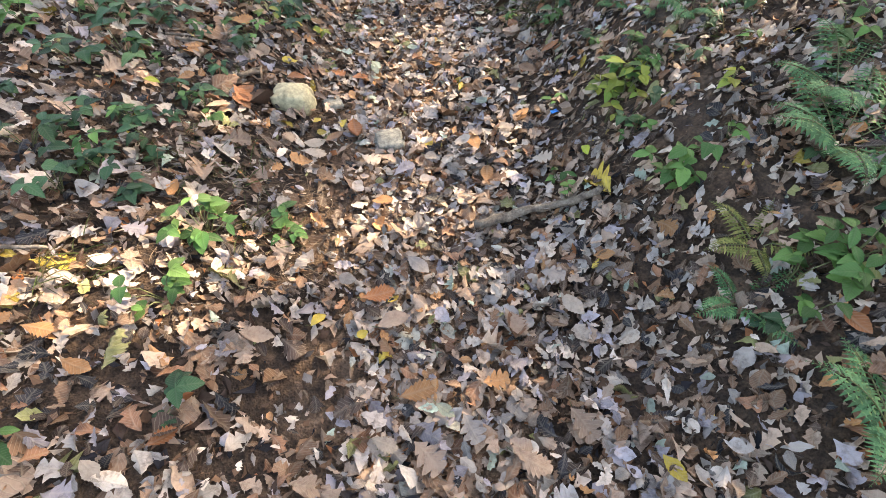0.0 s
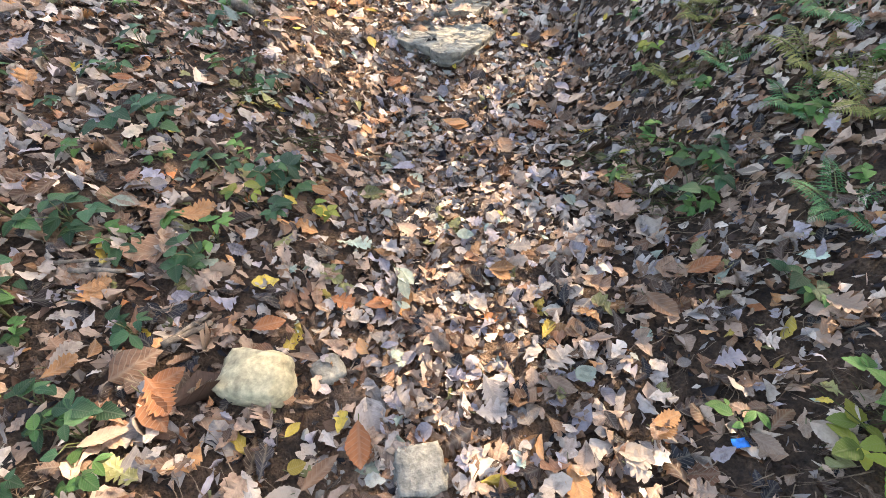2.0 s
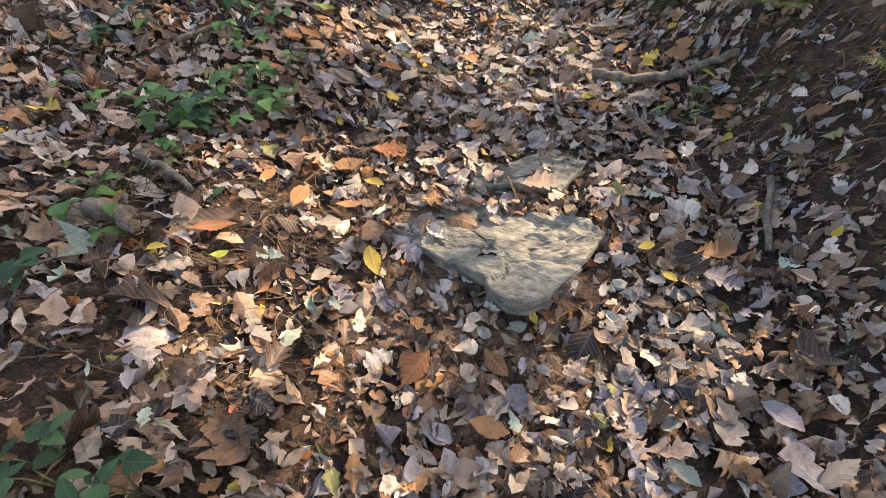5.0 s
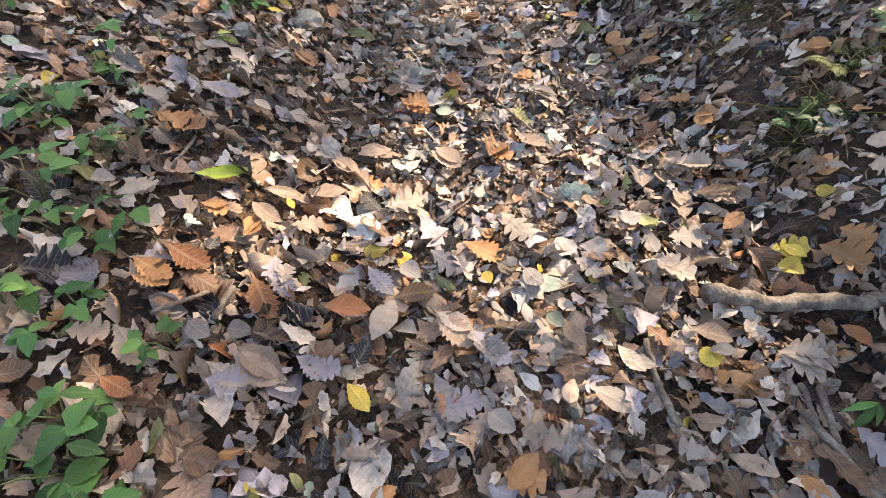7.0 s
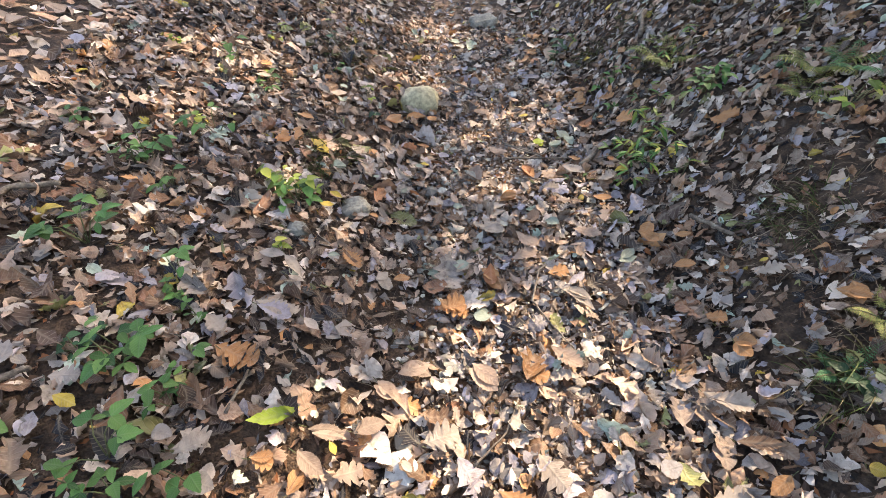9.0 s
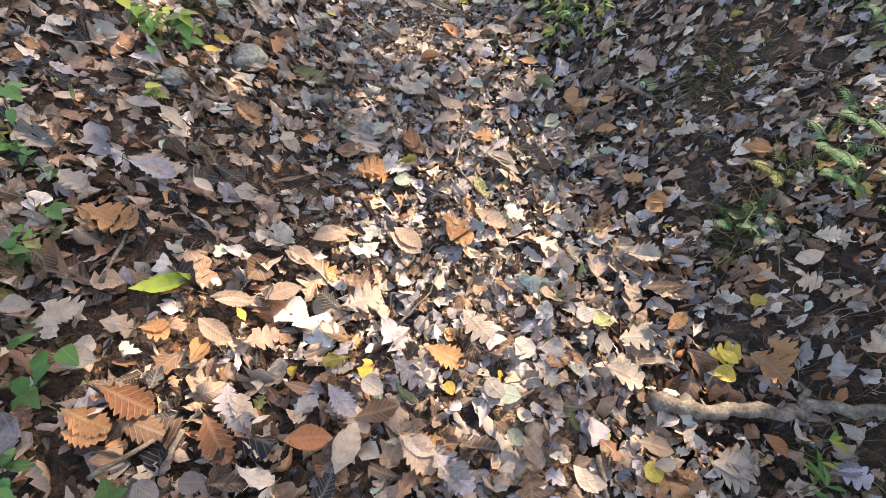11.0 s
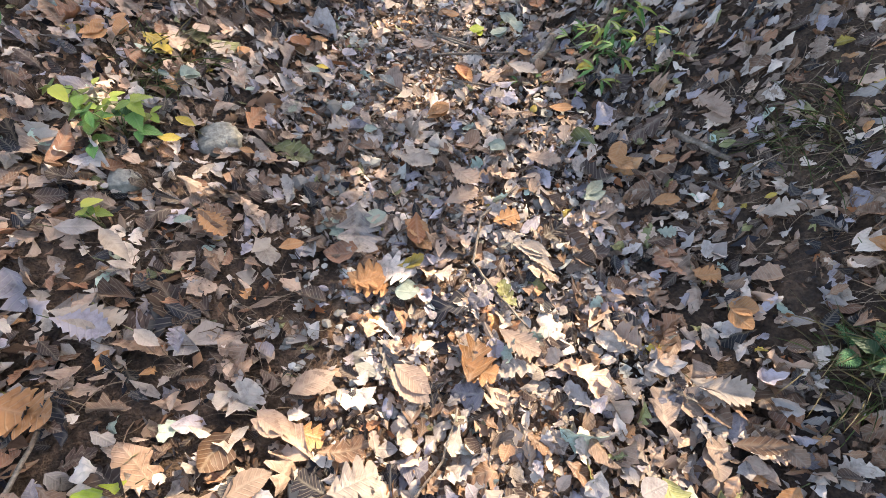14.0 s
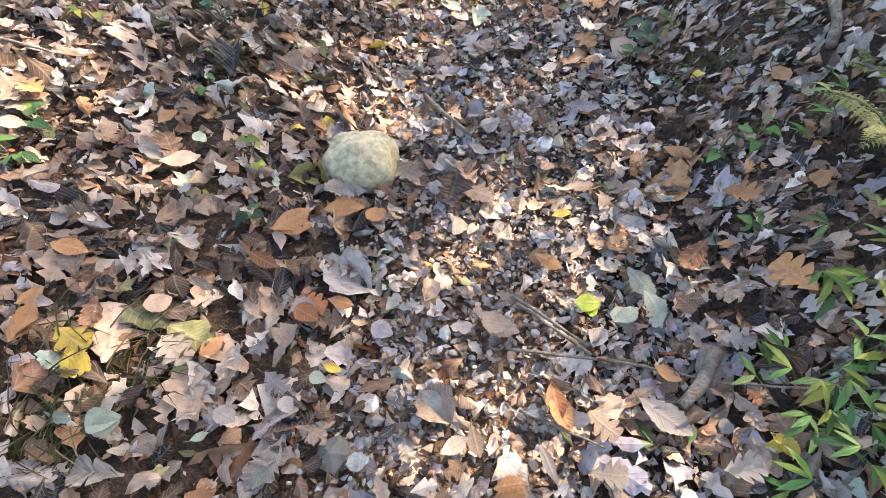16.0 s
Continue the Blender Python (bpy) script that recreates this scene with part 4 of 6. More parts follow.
herb(-1.13, 2.64, 0.130, "deep", 8)
herb(-1.29, 2.64, 0.128, "deep", 8)
herb(-1.54, 2.76, 0.129, "green", 8)
herb(-0.72, 2.49, 0.087, "deep", 6)
herb(-0.96, 2.58, 0.065, "deep", 4)
herb(-0.59, 3.01, 0.092, "deep", 5)
herb(-1.18, 2.35, 0.096, "deep", 3)
herb(-0.83, 1.96, 0.103, "deep", 7)
herb(-0.96, 2.04, 0.070, "deep", 4)
herb(-0.97, 1.67, 0.072, "deep", 6)
herb(-1.07, 1.78, 0.075, "green", 5)
herb(1.09, 2.85, 0.124, "deep", 5)
herb(1.17, 2.33, 0.079, "deep", 5)
herb(0.91, 2.01, 0.065, "green", 4)
herb(1.14, 1.77, 0.089, "lime", 12)
herb(1.05, 1.69, 0.059, "lime", 3)
herb(1.23, 1.87, 0.091, "green", 14)
herb(-0.65, 2.86, 0.099, "lime", 6)
herb(-1.04, 3.16, 0.133, "deep", 5)
herb(-0.83, 3.01, 0.064, "deep", 4)
herb(-0.56, 3.06, 0.086, "deep", 5)
herb(-0.52, 2.97, 0.083, "deep", 6)
herb(-0.57, 2.83, 0.091, "deep", 7)
herb(-1.37, 4.38, 0.093, "green", 4)
herb(-1.05, 4.34, 0.107, "green", 5)
herb(-1.32, 3.77, 0.095, "deep", 5)
herb(-1.14, 3.94, 0.092, "deep", 5)
herb(-0.85, 3.70, 0.076, "deep", 4)
herb(-0.69, 3.67, 0.077, "deep", 5)
herb(-0.84, 5.17, 0.160, "green", 7)
herb(-1.01, 5.05, 0.160, "green", 8)
herb(-0.39, 2.88, 0.065, "lime", 4)
herb(-0.73, 3.15, 0.061, "green", 5)
herb(1.10, 3.08, 0.083, "green", 6)
herb(1.10, 3.26, 0.073, "green", 7)
herb(1.15, 2.97, 0.076, "green", 6)
herb(1.08, 2.76, 0.082, "green", 9)
herb(1.15, 3.74, 0.078, "green", 5)
herb(1.22, 3.88, 0.091, "lime", 6)
herb(1.23, 4.23, 0.089, "green", 4)
herb(0.87, 3.11, 0.045, "green", 4)
herb(-0.89, 2.70, 0.066, "green", 3)
herb(-0.71, 2.66, 0.080, "green", 6)
herb(-1.15, 4.92, 0.143, "green", 16)
herb(-0.96, 4.93, 0.091, "green", 3)
herb(-0.80, 4.99, 0.114, "green", 7)
herb(-0.86, 5.26, 0.115, "green", 6)
herb(-1.42, 5.45, 0.105, "deep", 4)
herb(-1.37, 5.81, 0.119, "green", 5)
herb(-1.10, 5.82, 0.122, "green", 7)
herb(-0.79, 4.52, 0.033, "deep", 1)
herb(-1.38, 4.96, 0.107, "green", 5)
herb(-0.86, 5.76, 0.074, "green", 3)
herb(-1.51, 5.32, 0.100, "deep", 5)
herb(-1.17, 6.14, 0.120, "green", 9)
herb(-1.04, 5.73, 0.073, "green", 6)
herb(-1.06, 5.51, 0.078, "green", 9)
herb(-0.86, 5.24, 0.107, "green", 8)
herb(-0.96, 5.43, 0.065, "green", 4)
herb(-1.28, 6.21, 0.069, "deep", 3)
herb(-1.13, 5.74, 0.072, "green", 3)
herb(-0.91, 5.50, 0.054, "green", 5)
herb(-1.00, 6.00, 0.066, "green", 4)
herb(-1.49, 6.59, 0.160, "green", 12)
herb(-1.16, 6.09, 0.095, "green", 8)
herb(-1.12, 6.46, 0.122, "green", 4)
herb(-0.80, 7.10, 0.160, "lime", 9)
herb(-1.47, 7.11, 0.137, "green", 7)
herb(-1.28, 7.42, 0.160, "green", 6)
herb(-1.87, 6.62, 0.114, "green", 4)
herb(-1.35, 5.79, 0.082, "green", 4)
herb(-0.98, 5.98, 0.064, "green", 4)
herb(-0.97, 6.13, 0.049, "green", 2)
herb(-2.62, 7.81, 0.160, "green", 8)
herb(1.31, 7.60, 0.128, "green", 8)
herb(0.85, 8.99, 0.132, "deep", 4)
herb(-0.97, 6.10, 0.056, "green", 2)
herb(1.62, 7.05, 0.156, "lime", 9)
herb(1.72, 6.57, 0.108, "green", 7)
herb(1.34, 7.65, 0.103, "green", 5)
herb(1.94, 8.57, 0.160, "deep", 4)
herb(2.10, 8.35, 0.160, "deep", 4)
herb(1.10, 5.96, 0.082, "deep", 6)
herb(-0.82, 7.00, 0.122, "green", 6)
herb(-1.40, 8.27, 0.160, "green", 4)
herb(-0.88, 7.12, 0.116, "lime", 7)
herb(-0.81, 7.00, 0.096, "green", 6)
herb(1.33, 7.60, 0.098, "green", 8)
herb(-0.84, 6.91, 0.046, "green", 3)
herb(-0.80, 6.65, 0.055, "lime", 3)
herb(-0.54, 7.89, 0.035, "deep", 2)
herb(-0.78, 8.38, 0.050, "green", 3)
herb(1.06, 8.23, 0.056, "green", 4)
herb(0.97, 7.93, 0.052, "green", 4)
herb(0.97, 8.24, 0.068, "green", 4)
herb(-1.13, 8.08, 0.069, "green", 3)
herb(-1.22, 8.10, 0.051, "lime", 2)
herb(-0.59, 8.13, 0.057, "lime", 4)
herb(-0.87, 8.83, 0.069, "deep", 3)
herb(0.80, 8.81, 0.073, "deep", 3)

herb(-1.04, 4.94, 0.150, "deep", 15)
herb(-0.80, 5.08, 0.110, "green", 8)
herb(-0.72, 5.42, 0.070, "green", 5)

# bamboo grass
bamboo_grass(0.94, 7.45, 0.112, 16)
bamboo_grass(1.04, 7.50, 0.095, 12)
bamboo_grass(1.00, 7.31, 0.088, 14)
bamboo_grass(1.23, 8.15, 0.117, 14)
bamboo_grass(1.14, 7.68, 0.070, 10)
bamboo_grass(1.01, 7.73, 0.093, 10)
bamboo_grass(0.96, 7.44, 0.147, 16)
bamboo_grass(1.05, 7.09, 0.073, 6)
bamboo_grass(0.88, 7.23, 0.100, 8)
bamboo_grass(0.93, 7.41, 0.160, 18)
bamboo_grass(0.90, 9.04, 0.160, 10)
bamboo_grass(1.36, 8.18, 0.160, 14)
bamboo_grass(0.90, 7.39, 0.160, 14)
bamboo_grass(0.99, 5.20, 0.075, 7)
bamboo_grass(0.94, 5.17, 0.060, 6)
bamboo_grass(1.04, 5.33, 0.061, 6)
bamboo_grass(0.88, 3.13, 0.073, 7)
bamboo_grass(0.62, 7.30, 0.070, 5)
bamboo_grass(1.11, 7.82, 0.077, 6)

# ferns
fern(1.62, 1.12, 0.38, "fern", 8)
fern(1.29, 0.86, 0.22, "fernY", 5)
fern(1.19, 0.69, 0.21, "fern", 4)
fern(1.72, 1.35, 0.34, "fern", 7)
fern(1.55, 2.15, 0.30, "fern", 6)
fern(1.35, 2.55, 0.22, "fern", 5)
herb(1.45, 0.76, 0.120, "green", 12)
fern(1.35, 0.25, 0.25, "fern", 5)
fern(1.44, 2.31, 0.16, "fern", 5)
fern(1.57, 3.21, 0.27, "fernY", 6)
fern(1.45, 3.05, 0.22, "fern", 5)
fern(1.50, 4.02, 0.20, "fernY", 6)
fern(1.25, 3.57, 0.18, "fernY", 6)
fern(1.40, 3.48, 0.16, "fern", 6)
fern(1.44, 4.80, 0.25, "fernY", 5)
fern(1.70, 4.37, 0.23, "fernY", 6)
fern(1.49, 5.55, 0.21, "fernY", 5)
fern(1.38, 5.48, 0.24, "fernY", 6)
fern(1.79, 7.31, 0.24, "fern", 5)
fern(2.32, 7.81, 0.31, "fern", 6)
fern(2.26, 7.35, 0.33, "fernY", 7)
fern(1.52, 6.21, 0.17, "fern", 4)
fern(1.27, 6.13, 0.13, "fernY", 5)
fern(1.39, 6.04, 0.12, "fern", 5)
fern(1.51, 5.89, 0.20, "fern", 5)
fern(1.44, 5.76, 0.16, "fern", 4)
fern(2.02, 6.89, 0.29, "fernY", 6)
fern(2.12, 6.74, 0.23, "fern", 6)
fern(1.72, 6.80, 0.16, "fernY", 4)
fern(1.30, 8.07, 0.26, "fernY", 6)
fern(1.58, 7.25, 0.19, "fernY", 6)
fern(1.11, 6.01, 0.12, "fern", 4)
fern(1.41, 6.15, 0.16, "fern", 5)
fern(1.34, 8.33, 0.12, "fernY", 4)
fern(2.71, 7.59, 0.29, "fern", 6)

# grass tufts
grass_tuft(-0.83, 1.61, 0.20)
grass_tuft(-0.50, 1.23, 0.16)
grass_tuft(-1.07, 1.02, 0.12)
grass_tuft(1.52, 1.91, 0.22)
grass_tuft(0.85, 3.31, 0.22)
grass_tuft(0.99, 2.95, 0.19)
grass_tuft(1.19, 1.89, 0.11)
grass_tuft(-0.79, 3.56, 0.12)
grass_tuft(-0.57, 3.31, 0.14)
grass_tuft(1.03, 3.17, 0.13)
grass_tuft(1.31, 5.17, 0.22)
grass_tuft(1.18, 5.11, 0.16)
grass_tuft(1.42, 5.41, 0.18)
grass_tuft(1.29, 6.61, 0.20)
grass_tuft(1.38, 8.75, 0.22)
grass_tuft(1.27, 6.63, 0.11)
grass_tuft(-0.83, 7.44, 0.15)
grass_tuft(-0.80, 8.59, 0.13)
grass_tuft(-0.77, 7.25, 0.09)
grass_tuft(-0.67, 7.42, 0.08)
grass_tuft(1.30, 6.61, 0.16)
grass_tuft(1.08, 5.97, 0.10)
grass_tuft(1.14, 5.98, 0.12)
grass_tuft(1.42, 3.58, 0.22)
grass_tuft(-0.66, 1.61, 0.18)
grass_tuft(1.01, 2.84, 0.12)
grass_tuft(-1.08, 4.53, 0.09)
grass_tuft(1.05, 8.68, 0.13)
grass_tuft(-0.75, 8.79, 0.22)
grass_tuft(1.13, 8.61, 0.22)

def rootlets(n, x0, x1, y0, y1, seed):
    """Fine dead roots hanging over the broken face of the bank, uncountable."""
    g = np.random.default_rng(seed)
    V, F, off = [], [], 0
    for _ in range(n):
        px, py = g.uniform(x0, x1), g.uniform(y0, y1)
        ang, bend, wid = math.pi + g.normal(0, 0.75), g.normal(0, 0.9), g.uniform(0.0008, 0.0022)
        k, step = 7, g.uniform(0.008, 0.026)
        lift = g.uniform(0.008, 0.03)
        for i in range(k):
            w = wid * (1 - 0.8 * i / (k - 1))
            z = float(ground_z(px, py)) + lift + 0.012 * math.sin(i * 0.55)
            nx2, ny2 = -math.sin(ang) * w, math.cos(ang) * w
            V += [(px - nx2, py - ny2, z), (px + nx2, py + ny2, z), (px, py, z + 1.6 * w)]
            if i:
                a = off + 3 * i
                F += [(a - 3, a - 2, a + 1, a), (a - 2, a - 1, a + 2, a + 1), (a - 1, a - 3, a, a + 2)]
            px, py = px + math.cos(ang) * step, py + math.sin(ang) * step
            ang += bend * 0.2 + g.normal(0, 0.18)
        off += 3 * k
    ob = new("rootlets", mesh_np("rootlets", np.array(V), np.array(F), M_ROOT))
    tagged(ob, "fine tangled dead rootlets on the bare earth", "roots", kind="stuff")


M_ROOT = surface("dead_root", [(0.3, (0.11, 0.065, 0.04)), (0.5, (0.24, 0.16, 0.10)), (0.7, (0.40, 0.29, 0.19))], 14.0, 0.85, 0.3, 0.002, 90)
rootlets(420, 1.05, 1.75, 4.5, 5.7, 71)
rootlets(260, 1.1, 1.6, 6.1, 7.0, 72)
rootlets(260, 0.9, 1.5, 2.4, 3.9, 73)
rootlets(300, -1.0, -0.25, 1.0, 1.9, 74)
rootlets(160, -0.8, -0.2, 6.1, 6.8, 75)
rootlets(220, -1.0, -0.4, 3.9, 4.7, 76)
rootlets(160, 0.75, 1.2, 1.2, 2.3, 77)

# sticks and twigs
stick(0.02, (0.39, 1.29), (0.64, 1.34), (0.81, 1.33), (0.94, 1.32))
stick(0.023, (0.66, 5.50), (0.80, 5.45), (0.94, 5.43), (1.04, 5.40), (1.09, 5.41), (1.21, 5.36))
stick(0.011, (1.04, 5.40), (1.10, 5.45))
stick(0.0045, (0.44, 6.77), (0.29, 6.66), (0.23, 6.49), (0.29, 6.36), (0.35, 6.25))
stick(0.006, (-0.77, 5.49), (-0.66, 5.56))
stick(0.008, (0.44, 5.38), (0.43, 5.24), (0.44, 5.16))
stick(0.007, (0.78, 5.23), (0.75, 5.11))
stick(0.013, (-1.10, 4.67), (-0.99, 4.62), (-0.87, 4.52))
stick(0.028, (-1.06, 4.37), (-0.92, 4.32))
stick(0.012, (-1.22, 5.38), (-1.10, 5.53))
stick(0.012, (1.07, 4.66), (0.97, 4.39))
stick(0.011, (0.75, 5.17), (0.80, 4.94))
stick(0.005, (0.26, 7.70), (0.45, 7.56), (0.54, 7.60))
stick(0.004, (0.24, 7.54), (0.55, 7.51), (0.76, 7.46), (1.07, 7.41))
stick(0.017, (0.78, 7.54), (0.66, 7.39))
stick(0.018, (1.36, 8.70), (1.27, 8.46))
stick(0.004, (0.26, 7.38), (0.46, 7.30))
stick(0.009, (-0.06, 8.61), (0.14, 8.37))
stick(0.01, (1.40, 4.74), (1.45, 4.40))
stick(0.004, (1.40, 3.92), (1.35, 3.66))
stick(0.01, (1.01, 6.84), (1.09, 6.65))
stick(0.005, (-0.18, 7.07), (-0.06, 6.99))
stick(0.005, (0.27, 7.68), (0.46, 7.53))
stick(0.008, (-0.71, 2.23), (-0.63, 2.35))
stick(0.006, (-1.09, 2.46), (-0.94, 2.50))
stick(0.013, (-1.84, 6.60), (-1.82, 6.79), (-1.67, 6.85))
stick(0.01, (-1.60, 5.97), (-1.51, 5.99))
stick(0.01, (-1.43, 6.00), (-1.37, 6.05))
stick(0.004, (-0.07, 5.83), (0.05, 5.94), (0.11, 6.06))
stick(0.008, (-1.28, 1.06), (-1.12, 1.08))
stick(0.01, (-0.72, 2.22), (-0.62, 2.31))
stick(0.008, (-1.04, 2.44), (-0.90, 2.46))
stick(0.006, (-1.43, 8.40), (-1.23, 8.38))
stick(0.006, (-0.82, 5.95), (-0.79, 6.10))
stick(0.008, (-0.64, 5.48), (-0.61, 5.58))
stick(0.01, (0.43, 5.27), (0.44, 5.16))
stick(0.009, (0.82, 5.22), (0.78, 5.09))

# single fallen leaves on top of the litter
leaf(-0.68, 5.95, 0.172, -159, "lime", "narrow")
leaf(-0.53, 5.93, 0.124, -1, "tan", "narrow")
leaf(-0.76, 6.34, 0.170, -16, "lilac", "oak")
leaf(-0.82, 6.14, 0.159, -17, "orange", "lobed")
leaf(-0.72, 5.65, 0.169, -29, "rust", "oak")
leaf(-0.79, 5.61, 0.121, -28, "orange", "oak")
leaf(-0.82, 5.78, 0.061, 76, "grey", "round")
leaf(-0.50, 5.87, 0.048, -58, "yellow", "oval")
leaf(-0.01, 6.13, 0.160, -43, "tan", "oval")
leaf(0.06, 5.72, 0.177, -32, "orange", "oak")
leaf(-0.05, 5.68, 0.136, -37, "lilac", "lobed")
leaf(0.06, 5.62, 0.047, -79, "yellow", "round")
leaf(-0.06, 5.46, 0.157, -53, "tan", "oak")
leaf(-0.16, 5.65, 0.081, -40, "grey", "round")
leaf(1.06, 5.73, 0.051, -29, "yellow", "round")
leaf(1.03, 5.54, 0.138, -54, "orange", "lobed")
leaf(0.91, 5.54, 0.071, -37, "yellow", "round")
leaf(0.84, 5.85, 0.146, -13, "brown", "narrow")
leaf(0.92, 6.16, 0.108, -71, "orange", "round")
leaf(1.24, 5.85, 0.075, -28, "pale", "lobed")
leaf(1.23, 6.23, 0.104, -43, "orange", "oval")
leaf(0.79, 6.00, 0.131, -40, "pale", "oak")
leaf(0.55, 5.80, 0.083, 12, "grey", "round")
leaf(0.60, 5.59, 0.133, -37, "pale", "lobed")
leaf(0.18, 5.59, 0.097, -66, "pale", "round")
leaf(0.22, 5.46, 0.061, -48, "mint", "round")
leaf(-0.11, 6.46, 0.135, -30, "orange", "lobed")
leaf(0.01, 6.41, 0.074, -13, "mint", "round")
leaf(1.24, 6.23, 0.129, -106, "orange", "oval")
leaf(0.07, 6.62, 0.141, -67, "orange", "oval")
leaf(0.70, 6.71, 0.097, 34, "mint", "oval")
leaf(0.90, 6.32, 0.081, -38, "orange", "lobed")
leaf(-0.17, 5.91, 0.124, 21, "pale", "lobed")
leaf(-0.28, 5.83, 0.056, -42, "pale", "oval")
leaf(-0.66, 5.45, 0.068, -36, "grey", "round")
leaf(-0.58, 5.46, 0.065, -6, "grey", "round")
leaf(-0.52, 5.38, 0.186, -34, "tan", "oval")
leaf(-0.40, 5.37, 0.106, -35, "lilac", "oak")
leaf(-0.30, 5.30, 0.079, -50, "yellow", "oval")
leaf(0.03, 5.40, 0.175, -50, "lilac", "oak")
leaf(-0.25, 5.62, 0.122, -55, "lilac", "oak")
leaf(-0.15, 5.58, 0.129, 8, "brown", "oval")
leaf(-0.33, 5.53, 0.131, -3, "rust", "oval")
leaf(-0.49, 5.62, 0.070, 70, "pale", "lobed")
leaf(-0.52, 5.64, 0.097, -85, "lilac", "lobed")
leaf(-0.72, 6.51, 0.078, -14, "pale", "narrow")
leaf(-0.63, 6.30, 0.079, -36, "pale", "oval")
leaf(-0.39, 6.57, 0.118, -63, "pale", "oval")
leaf(0.81, 5.28, 0.128, -38, "pale", "lobed")
leaf(0.77, 5.47, 0.036, 14, "yellow", "round")
leaf(0.59, 5.32, 0.072, 13, "yellow", "round")
leaf(0.38, 5.33, 0.095, -59, "pale", "oval")
leaf(0.62, 5.38, 0.114, -25, "tan", "oval")
leaf(0.26, 5.42, 0.100, -64, "tan", "oval")
leaf(-0.69, 5.83, 0.072, 10, "orange", "oak")
leaf(-0.59, 5.77, 0.085, 64, "orange", "oval")
leaf(-0.56, 5.82, 0.114, -35, "tan", "oval")
leaf(-0.40, 5.95, 0.122, 24, "tan", "oval")
leaf(-0.53, 6.66, 0.131, -46, "orange", "oak")
leaf(-0.83, 6.62, 0.111, 3, "grey", "oval")
leaf(-0.80, 5.43, 0.090, -40, "pale", "oak")
leaf(1.15, 5.33, 0.068, -54, "pale", "oak")
leaf(1.10, 5.24, 0.084, -4, "lilac", "oak")
leaf(1.08, 5.09, 0.093, -43, "rust", "lobed")
leaf(-0.54, 5.55, 0.142, -62, "rust", "oak")
leaf(0.44, 6.47, 0.134, -52, "pale", "narrow")
leaf(-0.35, 6.08, 0.109, -37, "tan", "oval")
leaf(-0.25, 6.17, 0.120, -21, "tan", "oval")
leaf(-0.62, 8.76, 0.094, 19, "orange", "oak")
leaf(-1.21, 8.20, 0.153, -20, "orange", "lobed")
leaf(-1.18, 8.04, 0.147, 3, "pale", "oval")
leaf(-0.83, 8.19, 0.085, 68, "orange", "oval")
leaf(-0.53, 7.88, 0.039, 11, "green", "round")
leaf(-0.41, 7.90, 0.153, 50, "orange", "oval")
leaf(-0.27, 8.00, 0.147, 19, "orange", "oval")
leaf(-0.17, 7.97, 0.082, 33, "orange", "round")
leaf(0.15, 8.10, 0.158, -19, "tan", "oak")
leaf(0.35, 7.84, 0.125, -9, "orange", "round")
leaf(0.43, 8.01, 0.071, 14, "yellow", "oval")
leaf(0.47, 7.68, 0.075, 2, "lime", "round")
leaf(0.56, 7.64, 0.088, -9, "mint", "round")
leaf(0.63, 7.75, 0.130, -63, "mint", "oval")
leaf(0.80, 7.84, 0.142, -135, "rust", "oak")
leaf(1.16, 8.44, 0.143, -79, "orange", "oval")
leaf(0.35, 7.40, 0.108, -84, "rust", "oval")
leaf(0.21, 7.61, 0.100, -12, "tan", "round")
leaf(-0.31, 7.64, 0.104, -7, "rust", "lobed")
leaf(-0.23, 7.65, 0.082, -9, "orange", "oval")
leaf(-0.50, 7.47, 0.085, 69, "orange", "oval")
leaf(-0.65, 7.28, 0.071, 21, "mint", "round")
leaf(-0.47, 7.27, 0.041, 32, "mint", "oval")
leaf(-0.43, 7.32, 0.059, -20, "grey", "round")
leaf(-0.33, 7.20, 0.058, 61, "mint", "oval")
leaf(-0.31, 7.36, 0.050, -53, "grey", "round")
leaf(-0.25, 7.43, 0.047, -13, "mint", "round")
leaf(-0.22, 7.46, 0.055, -11, "yellow", "oval")
leaf(-0.12, 7.42, 0.060, 20, "brown", "oval")
leaf(-0.11, 7.58, 0.073, -23, "lilac", "round")
leaf(0.85, 7.31, 0.075, -58, "yellow", "oval")
leaf(0.99, 7.72, 0.143, 116, "orange", "lobed")
leaf(0.96, 8.03, 0.115, -37, "orange", "lobed")
leaf(0.64, 7.48, 0.077, -35, "orange", "oval")
leaf(0.46, 7.35, 0.099, -43, "tan", "lobed")
leaf(0.61, 7.37, 0.149, -39, "grey", "oval")
leaf(0.15, 7.30, 0.081, -74, "tan", "oval")
leaf(0.32, 7.26, 0.094, -69, "grey", "narrow")
leaf(0.59, 7.89, 0.101, 23, "brown", "round")
leaf(0.71, 9.29, 0.171, -39, "orange", "lobed")
leaf(0.03, 9.29, 0.190, -43, "mint", "oval")
leaf(0.33, 8.95, 0.110, -24, "grey", "round")
leaf(0.56, 8.53, 0.176, -9, "lilac", "oak")
leaf(0.51, 8.13, 0.166, 3, "tan", "narrow")
leaf(0.82, 7.42, 0.050, -59, "rust", "lobed")
leaf(-0.58, 7.46, 0.110, -33, "pale", "lobed")
leaf(-0.41, 7.49, 0.060, 39, "lilac", "lobed")
leaf(-0.35, 7.41, 0.086, -35, "lilac", "lobed")
leaf(-0.78, 7.45, 0.110, -29, "yellow", "lobed")
leaf(-0.75, 7.40, 0.074, -25, "yellow", "round")
leaf(-0.90, 7.54, 0.067, 55, "orange", "oval")
leaf(-0.95, 7.48, 0.067, 67, "orange", "oval")
